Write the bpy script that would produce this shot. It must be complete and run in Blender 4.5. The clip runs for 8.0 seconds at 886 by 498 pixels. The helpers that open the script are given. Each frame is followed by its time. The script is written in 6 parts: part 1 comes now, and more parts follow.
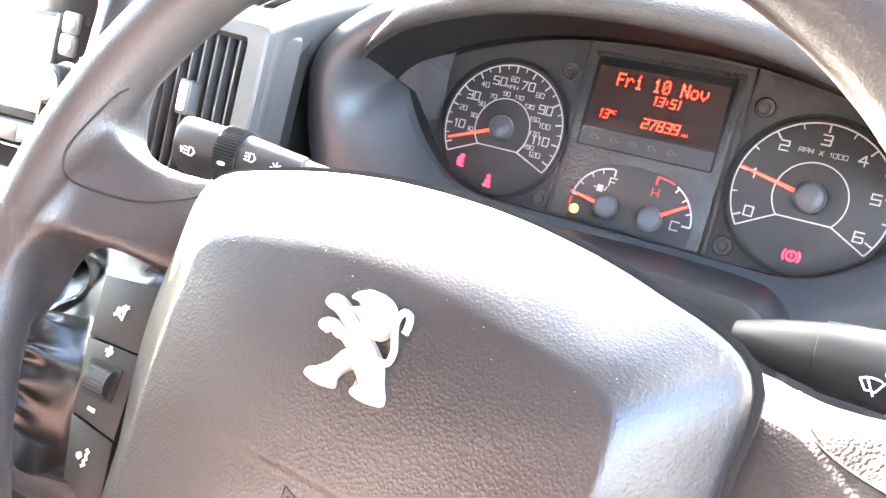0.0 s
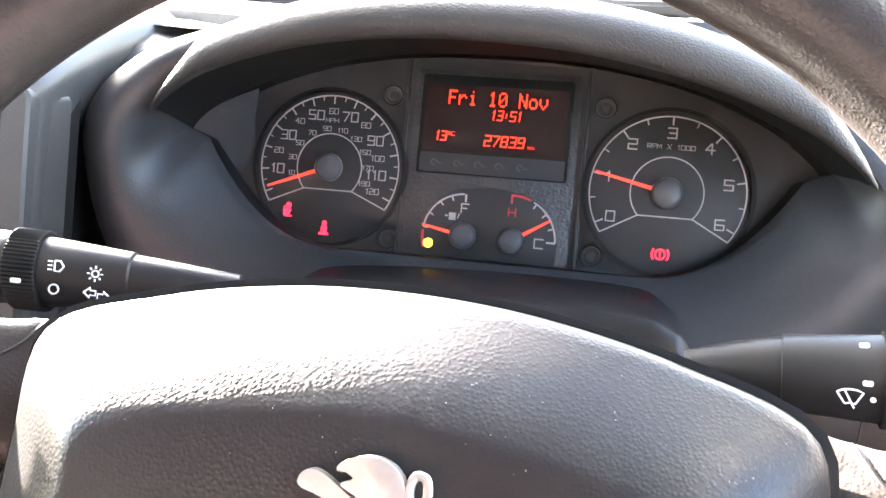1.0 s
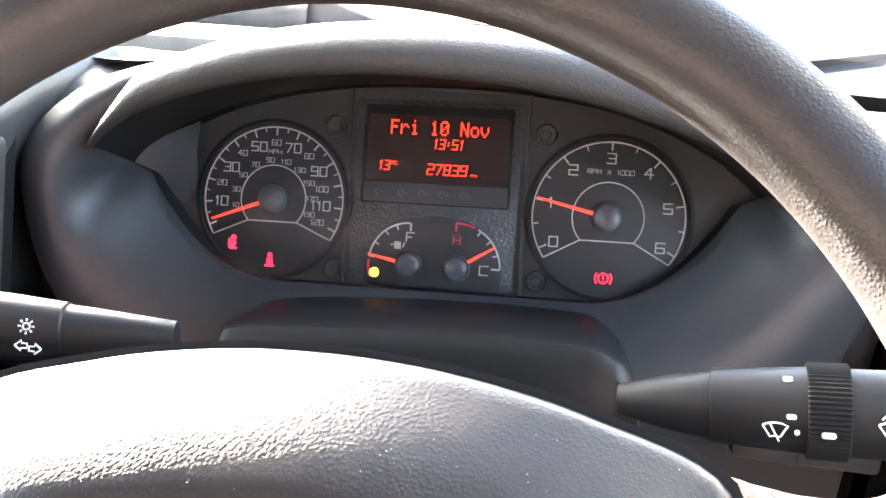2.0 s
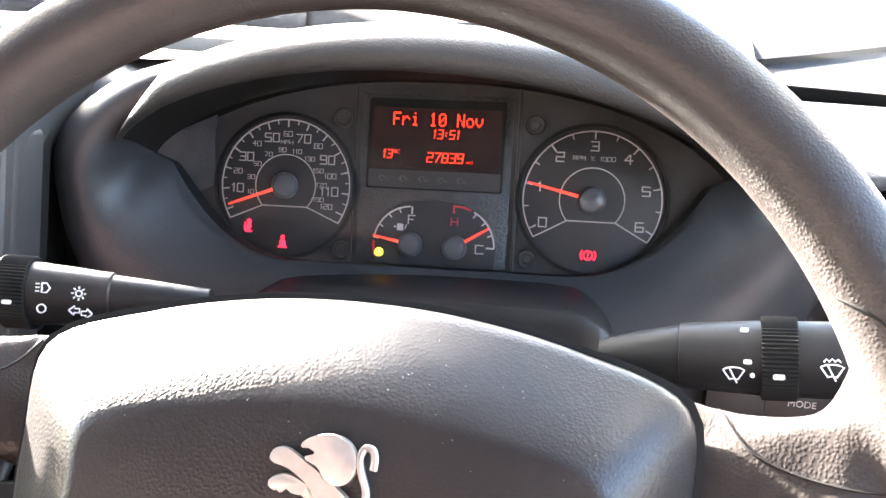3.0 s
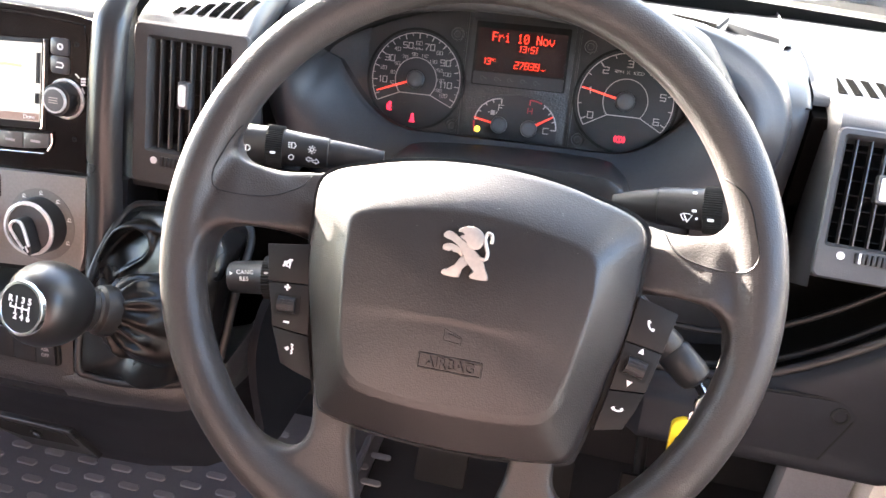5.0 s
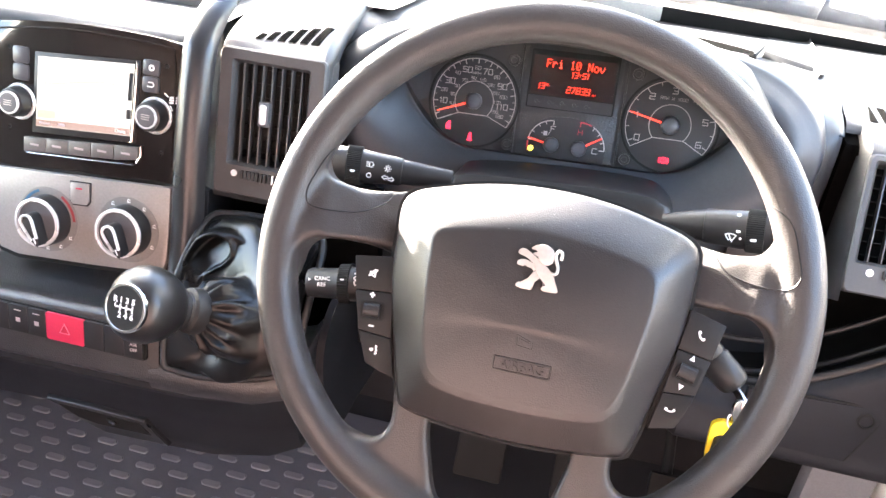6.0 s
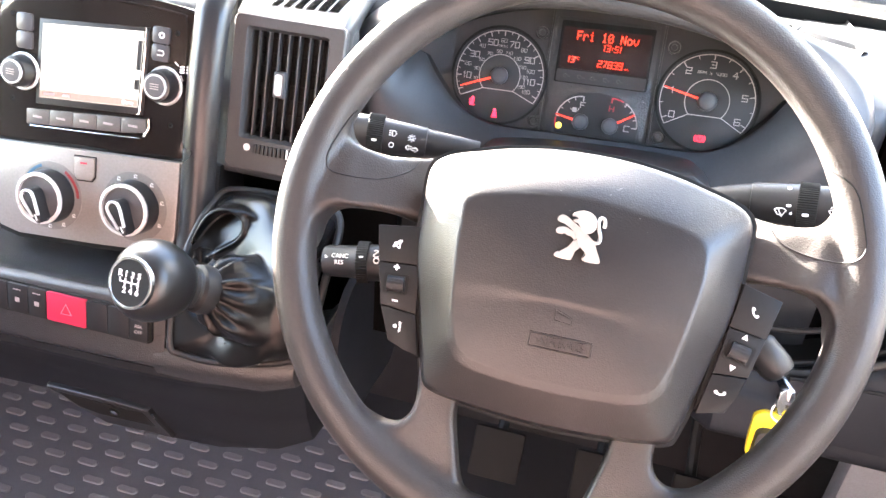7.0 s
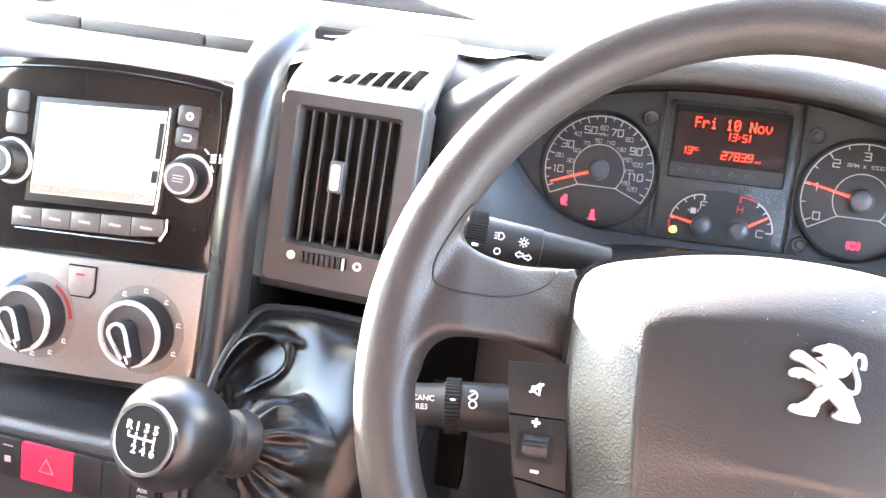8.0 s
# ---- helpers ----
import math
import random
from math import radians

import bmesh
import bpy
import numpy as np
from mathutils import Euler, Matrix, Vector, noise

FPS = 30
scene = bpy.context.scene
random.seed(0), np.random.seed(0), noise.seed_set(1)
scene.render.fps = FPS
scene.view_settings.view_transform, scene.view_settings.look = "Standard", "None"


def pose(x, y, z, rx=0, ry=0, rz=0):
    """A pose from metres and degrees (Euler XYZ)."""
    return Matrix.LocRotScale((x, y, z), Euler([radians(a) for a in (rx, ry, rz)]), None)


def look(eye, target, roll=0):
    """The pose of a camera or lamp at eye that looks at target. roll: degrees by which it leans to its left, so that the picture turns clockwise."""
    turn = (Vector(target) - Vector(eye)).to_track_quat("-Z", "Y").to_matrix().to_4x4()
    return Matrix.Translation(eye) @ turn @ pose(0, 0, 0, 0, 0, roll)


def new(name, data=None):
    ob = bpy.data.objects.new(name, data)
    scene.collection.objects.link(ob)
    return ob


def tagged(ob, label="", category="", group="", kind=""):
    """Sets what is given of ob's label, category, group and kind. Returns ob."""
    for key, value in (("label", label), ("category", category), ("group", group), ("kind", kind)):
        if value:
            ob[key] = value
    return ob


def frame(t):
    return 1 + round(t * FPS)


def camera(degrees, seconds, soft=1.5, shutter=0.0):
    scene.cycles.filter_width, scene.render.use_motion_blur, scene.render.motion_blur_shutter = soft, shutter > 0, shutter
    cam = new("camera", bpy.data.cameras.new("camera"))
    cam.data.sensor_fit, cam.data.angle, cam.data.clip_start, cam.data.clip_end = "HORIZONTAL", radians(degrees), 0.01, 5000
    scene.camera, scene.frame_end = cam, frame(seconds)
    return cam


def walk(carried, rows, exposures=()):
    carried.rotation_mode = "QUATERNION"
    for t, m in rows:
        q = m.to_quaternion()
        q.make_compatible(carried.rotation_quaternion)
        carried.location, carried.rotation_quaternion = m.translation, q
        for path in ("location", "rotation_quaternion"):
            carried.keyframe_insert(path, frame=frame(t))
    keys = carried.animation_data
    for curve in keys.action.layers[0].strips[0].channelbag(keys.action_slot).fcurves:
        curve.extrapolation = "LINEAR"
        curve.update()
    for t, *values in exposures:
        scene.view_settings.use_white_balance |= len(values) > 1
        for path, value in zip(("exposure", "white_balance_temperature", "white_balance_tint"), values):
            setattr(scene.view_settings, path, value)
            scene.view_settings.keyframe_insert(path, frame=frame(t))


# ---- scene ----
cam = camera(57.0, 8.0)
# seconds, eye, point looked at, roll
PATH = [
    (0, (0.126, -0.178, 0.911), (-0.763, 1.409, 0.078), 6.6),
    (0.1, (0.115, -0.168, 0.905), (-0.732, 1.452, 0.094), 6.3),
    (0.3, (0.085, -0.154, 0.902), (-0.61, 1.539, 0.096), 5.9),
    (0.5, (0.06, -0.157, 0.896), (-0.5, 1.592, 0.105), 5.4),
    (0.7, (0.041, -0.156, 0.904), (-0.371, 1.634, 0.112), 5.0),
    (1, (0.048, -0.143, 0.909), (-0.29, 1.667, 0.128), 3.3),
    (1.5, (0.063, -0.138, 0.925), (-0.193, 1.684, 0.141), 2.9),
    (1.7, (0.06, -0.136, 0.924), (-0.206, 1.686, 0.145), 2.6),
    (2.8, (0.06, -0.159, 0.925), (-0.19, 1.671, 0.159), 2.5),
    (3, (0.061, -0.181, 0.931), (-0.179, 1.646, 0.155), 2.5),
    (3.3, (0.069, -0.223, 0.944), (-0.166, 1.577, 0.105), 2.5),
    (3.5, (0.074, -0.251, 0.946), (-0.137, 1.512, 0.027), 3.0),
    (3.8, (0.07, -0.291, 0.961), (-0.124, 1.415, -0.065), 3.5),
    (4, (0.071, -0.312, 0.972), (-0.135, 1.374, -0.084), 3.4),
    (4.5, (0.069, -0.352, 1.014), (-0.2, 1.296, -0.086), 3.7),
    (5, (0.074, -0.405, 1.047), (-0.257, 1.236, -0.046), 4.0),
    (6.3, (0.038, -0.461, 1.088), (-0.335, 1.17, -0.008), 4.3),
    (6.5, (0.04, -0.457, 1.082), (-0.344, 1.175, -0.009), 4.2),
    (7, (0.024, -0.443, 1.039), (-0.352, 1.2, -0.038), 4.8),
    (7.5, (-0.007, -0.392, 0.997), (-0.392, 1.278, -0.035), 5.0),
    (7.8, (-0.05, -0.353, 0.979), (-0.428, 1.381, 0.056), 5.2),
    (8, (-0.089, -0.329, 0.962), (-0.468, 1.45, 0.131), 5.3),
]
EXPOSURES = [(t, e + 0.62, 6550.0, 12.5) for t, e in ((0.0, 6.8), (0.5, 6.05), (1.0, 5.5), (3.0, 5.25), (3.5, 5.1), (4.5, 5.0), (5.2, 5.4), (6.5, 5.85), (8.0, 6.3))]     # seconds, stops, white balance
walk(cam, [(t, look(eye, target, roll)) for t, eye, target, roll in PATH], EXPOSURES)

# ---- world and sun ----
SUN_AZ, SUN_EL = 52.8, 16.4     # degrees to the left of straight ahead, and above the horizon
world = bpy.data.worlds.new("world")
scene.world = world
world.use_nodes = True
wn = world.node_tree
sky = wn.nodes.new("ShaderNodeTexSky")
sky.sky_type = "NISHITA"
sky.sun_disc = False
sky.sun_elevation = radians(SUN_EL)
sky.sun_rotation = radians(-SUN_AZ)
wn.nodes["Background"].inputs[1].default_value = 0.055
wn.links.new(sky.outputs[0], wn.nodes["Background"].inputs[0])
sun = new("sun", bpy.data.lights.new("sun", "SUN"))
sun.data.energy = 5.0
sun.data.angle = radians(0.6)
sun.data.color = (1.0, 0.93, 0.82)
az, el = radians(SUN_AZ), radians(SUN_EL)
SUN_FROM = Vector((-math.sin(az) * math.cos(el), math.cos(az) * math.cos(el), math.sin(el)))
sun.matrix_world = look(SUN_FROM * 20, (0, 0, 0.7))


# ---- materials ----
def material(name, colour, rough=0.5, metal=0.0, grain=0.0, grain_size=0.002, stretch=(1, 1, 1), mottle=0.12, spec=0.5, coat=0.0,
             emit=None, strength=0.0, wear=0.06):
    """A principled material: colour with mottling at two scales, a cellular grain in relief, and uneven gloss."""
    m = bpy.data.materials.new(name)
    m.use_nodes = True
    n, l = m.node_tree.nodes, m.node_tree.links
    p = n["Principled BSDF"]
    p.inputs["Metallic"].default_value = metal
    p.inputs["Specular IOR Level"].default_value = spec
    p.inputs["Coat Weight"].default_value = coat
    where = n.new("ShaderNodeTexCoord")
    big = n.new("ShaderNodeTexNoise")
    big.inputs["Scale"].default_value = 14.0
    big.inputs["Detail"].default_value = 4.0
    fine = n.new("ShaderNodeTexNoise")
    fine.inputs["Scale"].default_value = 420.0
    fine.inputs["Detail"].default_value = 2.0
    l.new(where.outputs["Object"], big.inputs["Vector"])
    l.new(where.outputs["Object"], fine.inputs["Vector"])
    both = n.new("ShaderNodeMath")
    both.operation = "ADD"
    l.new(big.outputs["Fac"], both.inputs[0])
    l.new(fine.outputs["Fac"], both.inputs[1])
    span = n.new("ShaderNodeMapRange")
    span.inputs["From Min"].default_value, span.inputs["From Max"].default_value = 0.6, 1.4
    l.new(both.outputs[0], span.inputs["Value"])
    mix = n.new("ShaderNodeMix")
    mix.data_type = "RGBA"
    mix.inputs["A"].default_value = (*[c * (1 - mottle) for c in colour], 1)
    mix.inputs["B"].default_value = (*[min(1, c * (1 + mottle)) for c in colour], 1)
    l.new(span.outputs["Result"], mix.inputs["Factor"])
    l.new(mix.outputs["Result"], p.inputs["Base Color"])
    gloss = n.new("ShaderNodeMapRange")
    gloss.inputs["To Min"].default_value, gloss.inputs["To Max"].default_value = max(0.02, rough - wear), min(1, rough + wear)
    l.new(big.outputs["Fac"], gloss.inputs["Value"])
    l.new(gloss.outputs["Result"], p.inputs["Roughness"])
    if grain:
        place = n.new("ShaderNodeMapping")
        place.inputs["Scale"].default_value = stretch
        l.new(where.outputs["Object"], place.inputs["Vector"])
        warp = n.new("ShaderNodeTexNoise")
        warp.inputs["Scale"].default_value = 0.25 / grain_size
        l.new(place.outputs[0], warp.inputs["Vector"])
        add = n.new("ShaderNodeMix")
        add.data_type = "RGBA"
        add.blend_type = "LINEAR_LIGHT"
        add.inputs["Factor"].default_value = grain_size * 0.3
        l.new(place.outputs[0], add.inputs["A"])
        l.new(warp.outputs["Color"], add.inputs["B"])
        cells = n.new("ShaderNodeTexVoronoi")
        cells.feature = "SMOOTH_F1"
        cells.inputs["Smoothness"].default_value = 0.2
        cells.inputs["Scale"].default_value = 1.0 / grain_size
        l.new(add.outputs["Result"], cells.inputs["Vector"])
        dome = n.new("ShaderNodeMapRange")
        dome.interpolation_type = "SMOOTHSTEP"
        dome.inputs["From Min"].default_value, dome.inputs["From Max"].default_value = 0.75, 0.05
        l.new(cells.outputs["Distance"], dome.inputs["Value"])
        bump = n.new("ShaderNodeBump")
        bump.inputs["Strength"].default_value = min(1.0, grain)
        bump.inputs["Distance"].default_value = grain_size * 0.10
        l.new(dome.outputs["Result"], bump.inputs["Height"])
        l.new(bump.outputs["Normal"], p.inputs["Normal"])
    if emit:
        p.inputs["Emission Color"].default_value = (*emit, 1)
        p.inputs["Emission Strength"].default_value = strength
    return m


def glass(name, tint=(1, 1, 1), rough=0.0, ior=1.45):
    m = bpy.data.materials.new(name)
    m.use_nodes = True
    p = m.node_tree.nodes["Principled BSDF"]
    p.inputs["Base Color"].default_value = (*tint, 1)
    p.inputs["Transmission Weight"].default_value = 1.0
    p.inputs["Roughness"].default_value = rough
    p.inputs["IOR"].default_value = ior
    return m


PAD = material("grained_airbag_plastic", (0.0155, 0.0135, 0.0134), 0.37, spec=0.5, grain=0.62, grain_size=0.0011)
RIM = material("grained_rim_foam", (0.029, 0.0248, 0.0236), 0.41, spec=0.38, grain=0.75, grain_size=0.0011)
DASH = material("grained_dash_plastic", (0.029, 0.031, 0.035), 0.46, grain=0.35, grain_size=0.0012)
TOP = material("matt_dash_top_skin", (0.029, 0.031, 0.035), 0.62, spec=0.3, grain=0.5, grain_size=0.0014)
BROW = material("grained_hood_skin", (0.026, 0.0245, 0.0235), 0.52, spec=0.36, grain=1.0, grain_size=0.0014)
DARK = material("smooth_black_plastic", (0.016, 0.016, 0.017), 0.42, spec=0.36)
BUTTON = material("matt_black_buttons", (0.010, 0.0098, 0.0098), 0.5, spec=0.22)
BLACK = material("matt_black_plastic", (0.007, 0.007, 0.007), 0.75, spec=0.25)
GREYP = material("satin_grey_plastic", (0.27, 0.255, 0.24), 0.32, metal=0.25)
SLATE = material("dark_grey_plastic", (0.070, 0.070, 0.073), 0.42, grain=0.9, grain_size=0.0013)
LEDGE = material("coarse_black_ledge", (0.024, 0.0232, 0.0242), 0.38, spec=0.7, grain=1.0, grain_size=0.0016, mottle=0.35)
PIANO = material("gloss_black_fascia", (0.012, 0.010, 0.009), 0.13, coat=0.3, wear=0.02)
CHROME = material("satin_chrome", (0.80, 0.78, 0.75), 0.22, metal=1.0, wear=0.05)
BADGE = material("brushed_badge_metal", (0.44, 0.40, 0.36), 0.36, metal=0.55)
KNEE = material("dark_knee_plastic", (0.0105, 0.0116, 0.0150), 0.55, spec=0.2, grain=0.3, grain_size=0.0012)
RAIL = material("satin_rail_plastic", (0.016, 0.0158, 0.0168), 0.28, spec=0.5)
POST = material("pale_blue_grey_trim", (0.17, 0.18, 0.205), 0.5)
STEEL = material("scuffed_key_steel", (0.62, 0.62, 0.63), 0.25, metal=1.0)
WHITE = material("white_print", (0.80, 0.80, 0.79), 0.5, mottle=0.03)
INK = material("grey_print", (0.37, 0.32, 0.315), 0.6, mottle=0.05)
FACE = material("dial_face_black", (0.008, 0.008, 0.009), 0.55)
CLUST = material("cluster_plate_charcoal", (0.012, 0.0124, 0.0136), 0.5, grain=0.3, grain_size=0.0012)
HUB = material("needle_hub_grey", (0.055, 0.055, 0.06), 0.3)
RED_L = material("red_lamp", (0.5, 0.02, 0.03), 0.5, emit=(1.0, 0.02, 0.06), strength=0.05)
LCD_R = material("lcd_red_segments", (0.4, 0.02, 0.01), 0.5, emit=(1.0, 0.035, 0.01), strength=0.045)
NEEDLE = material("lit_needle_red", (0.7, 0.05, 0.03), 0.4, emit=(1.0, 0.05, 0.02), strength=0.022)
# Red print with a faint glow of its own added.
REDINK = material("red_print", (0.32, 0.02, 0.03), 0.5, emit=(1.0, 0.02, 0.04), strength=0.003)
AMBER = material("amber_lamp", (0.8, 0.6, 0.05), 0.5, emit=(1.0, 0.72, 0.06), strength=0.05)
KNURL = material("knurled_black_plastic", (0.020, 0.020, 0.021), 0.4, grain=1.0, grain_size=0.0021)
FAINT = material("faint_grey_print", (0.035, 0.034, 0.036), 0.5)
PEG = material("satin_black_pegs", (0.012, 0.012, 0.013), 0.4)
LCD_B = material("lcd_background", (0.010, 0.0075, 0.0072), 0.5, spec=0.15, emit=(1.0, 0.16, 0.12), strength=0.00016)
YELLOW = material("yellow_plastic_tag", (0.85, 0.62, 0.02), 0.45, mottle=0.06)
HAZ = material("red_hazard_switch", (0.45, 0.02, 0.06), 0.4)
LEATHER = material("black_leather", (0.0055, 0.0054, 0.0056), 0.29, grain=0.3, grain_size=0.0011, wear=0.08, spec=0.34)
KNOBM = material("satin_black_gear_knob", (0.013, 0.0127, 0.0128), 0.33, spec=0.6, grain=0.25, grain_size=0.0009)
PINK = material("faded_pink_print", (0.62, 0.22, 0.27), 0.5)
RUBBER = material("grey_rubber_mat", (0.122, 0.124, 0.140), 0.5, grain=0.2, grain_size=0.001)
# Studs are a lighter grey than the mat's sheet.
STUD = material("paler_rubber_studs", (0.19, 0.19, 0.20), 0.36)
CARPET = material("black_carpet", (0.014, 0.014, 0.016), 0.95, grain=0.6, grain_size=0.002)
LINING = material("light_grey_lining", (0.42, 0.41, 0.39), 0.8, grain=0.2, grain_size=0.002)
# Unseen rear wall's colour, chosen for the warm light it bounces forward.
BULK = material("warm_bounce_brown", (0.062, 0.036, 0.034), 0.6, mottle=0.3)
# Colour of the unseen roof, kept dark to cut fill light.
ROOF = material("fill_cutting_roof_grey", (0.055, 0.055, 0.056), 0.9, grain=0.2, grain_size=0.002)
PAINT = material("white_body_paint", (0.78, 0.78, 0.77), 0.25, coat=0.4)
GROUND = material("pale_concrete", (0.26, 0.25, 0.24), 0.9, mottle=0.2)
PANE = glass("clear_glass")
LENS = glass("low_glare_lens", ior=1.14)
SCREEN = material("lit_map_screen", (0.10, 0.10, 0.095), 0.2, emit=(1.0, 0.95, 0.86), strength=0.022, mottle=0.06)
SCREEN_B = material("lit_screen_bar", (0.10, 0.08, 0.075), 0.2, emit=(0.9, 0.60, 0.50), strength=0.009)
KNOB = material("glossy_black_knob", (0.014, 0.014, 0.0145), 0.33, spec=0.55)
PODP = material("grained_pod_plastic", (0.038, 0.0375, 0.038), 0.45, grain=0.35, grain_size=0.0012)
SILVER = material("silver_paint", (0.72, 0.71, 0.70), 0.28, metal=0.35, mottle=0.04)
# Near-black without gloss: the shade inside openings, put into the colour.
SHADE = material("opening_shade_black", (0.004, 0.004, 0.004), 1.0, spec=0.0)
SLATM = material("satin_grey_slats", (0.045, 0.045, 0.046), 0.35, spec=0.6)
MAPY = material("lit_map_patch", (0.10, 0.09, 0.05), 0.2, emit=(1.0, 0.85, 0.45), strength=0.020)
BLUE = material("blue_print", (0.04, 0.13, 0.22), 0.5)
REDBAND = material("dull_red_print", (0.24, 0.03, 0.035), 0.5)
PLATE = material("satin_dial_plate", (0.20, 0.19, 0.18), 0.34, metal=0.25)
KEYM = material("dark_satin_keys", (0.115, 0.108, 0.102), 0.34, metal=0.2)


# ---- building ----
def thing(name, m, label, category, group="", kind=""):
    ob = new(name)
    ob.empty_display_size = 0.02
    ob.matrix_world = m
    return tagged(ob, label, category, group, kind)


def part(name, bm, mat, parent=None, label="", flat=False, m=None):
    me = bpy.data.meshes.new(name)
    if bm.faces:
        bmesh.ops.recalc_face_normals(bm, faces=bm.faces)
    bm.to_mesh(me)
    bm.free()
    me.materials.append(mat)
    if not flat:
        for p in me.polygons:
            p.use_smooth = True
        me.set_sharp_from_angle(angle=radians(38))
    ob = new(name, me)
    if parent is not None:
        ob.parent = parent
    if m is not None:
        ob.matrix_basis = m
    if label:
        ob["label"] = label
    return ob


def smooth_loop(pts, n=6, closed=True):
    """A Catmull-Rom curve through points of any dimension."""
    pts = [Vector(p) for p in pts]
    k, out = len(pts), []
    for i in range(k if closed else k - 1):
        if closed:
            a, b, c, d = (pts[(i + j) % k] for j in (-1, 0, 1, 2))
        else:
            a, b, c, d = pts[max(i - 1, 0)], pts[i], pts[i + 1], pts[min(i + 2, k - 1)]
        for j in range(n):
            t = j / n
            out.append(0.5 * ((2 * b) + (c - a) * t + (2 * a - 5 * b + 4 * c - d) * t * t + (3 * b - a - 3 * c + d) * t ** 3))
    if not closed:
        out.append(pts[-1])
    return out


def bevelled(bm, width, segments=2, angle=35):
    edges = [e for e in bm.edges if e.is_manifold and e.calc_face_angle(0) > radians(angle)]
    if width and edges:
        bmesh.ops.bevel(bm, geom=edges, offset=width, segments=segments, profile=0.6, affect="EDGES", clamp_overlap=True)
    return bm


def box(x0, x1, y0, y1, z0, z1, bevel=0.0, segments=2, bm=None):
    own = bmesh.new()
    bmesh.ops.create_cube(own, size=1.0, matrix=Matrix.LocRotScale(((x0 + x1) / 2, (y0 + y1) / 2, (z0 + z1) / 2), None, (x1 - x0, y1 - y0, z1 - z0)))
    bevelled(own, bevel, segments)
    return joined(bm, own)


def joined(bm, own):
    if bm is None:
        return own
    me = bpy.data.meshes.new("join")
    own.to_mesh(me)
    own.free()
    bm.from_mesh(me)
    bpy.data.meshes.remove(me)
    return bm


def prism(pts, z0, z1, bevel=0.0, segments=2, bm=None):
    """A polygon in the xy plane made solid from z0 to z1."""
    own = bmesh.new()
    low = [own.verts.new((p[0], p[1], z0)) for p in pts]
    high = [own.verts.new((p[0], p[1], z1)) for p in pts]
    own.faces.new(low[::-1])
    own.faces.new(high)
    for i in range(len(pts)):
        j = (i + 1) % len(pts)
        own.faces.new((low[i], low[j], high[j], high[i]))
    if bevel:
        edges = [e for e in own.edges if abs(e.verts[0].co.z - z1) < 1e-7 and abs(e.verts[1].co.z - z1) < 1e-7]
        bmesh.ops.bevel(own, geom=edges, offset=bevel, segments=segments, profile=0.6, affect="EDGES", clamp_overlap=True)
    return joined(bm, own)


def rounded(x0, x1, y0, y1, r, n=5):
    out = []
    for cx, cy, a in ((x1 - r, y1 - r, 0), (x0 + r, y1 - r, 90), (x0 + r, y0 + r, 180), (x1 - r, y0 + r, 270)):
        out += [(cx + r * math.cos(radians(a + 90 * i / n)), cy + r * math.sin(radians(a + 90 * i / n))) for i in range(n + 1)]
    return out


def loft(rings, closed=True, cap0=False, cap1=False, bm=None):
    own = bmesh.new()
    rows = [[own.verts.new(p) for p in ring] for ring in rings]
    k = len(rows[0])
    for a, b in zip(rows, rows[1:]):
        for i in range(k if closed else k - 1):
            j = (i + 1) % k
            own.faces.new((a[i], a[j], b[j], b[i]))
    if cap0:
        own.faces.new(rows[0][::-1])
    if cap1:
        own.faces.new(rows[-1])
    return joined(bm, own)


def lathe(profile, n=32, m=None, bm=None, cap=True):
    """Rings of (radius, height) turned about local z."""
    rings = [[Vector((r * math.cos(2 * math.pi * i / n), r * math.sin(2 * math.pi * i / n), z)) for i in range(n)] for r, z in profile]
    if m is not None:
        rings = [[m @ p for p in ring] for ring in rings]
    return loft(rings, True, cap, cap, bm)


def tube(path, r, n=10, closed=False, bm=None, flat=1.0):
    """A round bar along a path; r may be a number or one for each point."""
    path = [Vector(p) for p in path]
    k = len(path)
    rings, last = [], None
    for i, p in enumerate(path):
        a = path[(i - 1) % k] if closed or i else path[i]
        b = path[(i + 1) % k] if closed or i < k - 1 else path[i]
        t = (b - a).normalized()
        if last is None:
            side = t.orthogonal().normalized()
        else:
            side = (last - t * last.dot(t)).normalized()
        last = side
        up = t.cross(side)
        rr = r if isinstance(r, (int, float)) else r[i]
        rings.append([p + side * (rr * math.cos(2 * math.pi * j / n)) + up * (rr * flat * math.sin(2 * math.pi * j / n)) for j in range(n)])
    if closed:
        rings.append(rings[0])
        return loft(rings, True, False, False, bm)
    return loft(rings, True, True, True, bm)


def arc(cx, cy, r, a0, a1, n=24, z=0.0):
    return [(cx + r * math.cos(radians(a0 + (a1 - a0) * i / n)), cy + r * math.sin(radians(a0 + (a1 - a0) * i / n)), z) for i in range(n + 1)]


def ribbon(path, width, z, thick=0.0004, bm=None):
    """A flat printed line in the xy plane, as a thin raised strip."""
    path = [Vector((p[0], p[1])) for p in path]
    left, right = [], []
    for i, p in enumerate(path):
        t = (path[min(i + 1, len(path) - 1)] - path[max(i - 1, 0)]).normalized()
        s = Vector((-t.y, t.x)) * (width / 2)
        left.append(p + s)
        right.append(p - s)
    own = bmesh.new()
    rows = [[own.verts.new((*q, h)) for q in side] for side in (left, right) for h in (z, z + thick)]
    a, b, c, d = rows
    for i in range(len(path) - 1):
        own.faces.new((b[i], b[i + 1], d[i + 1], d[i]))
        own.faces.new((a[i], a[i + 1], b[i + 1], b[i]))
        own.faces.new((c[i], c[i + 1], d[i + 1], d[i]))
    return joined(bm, own)


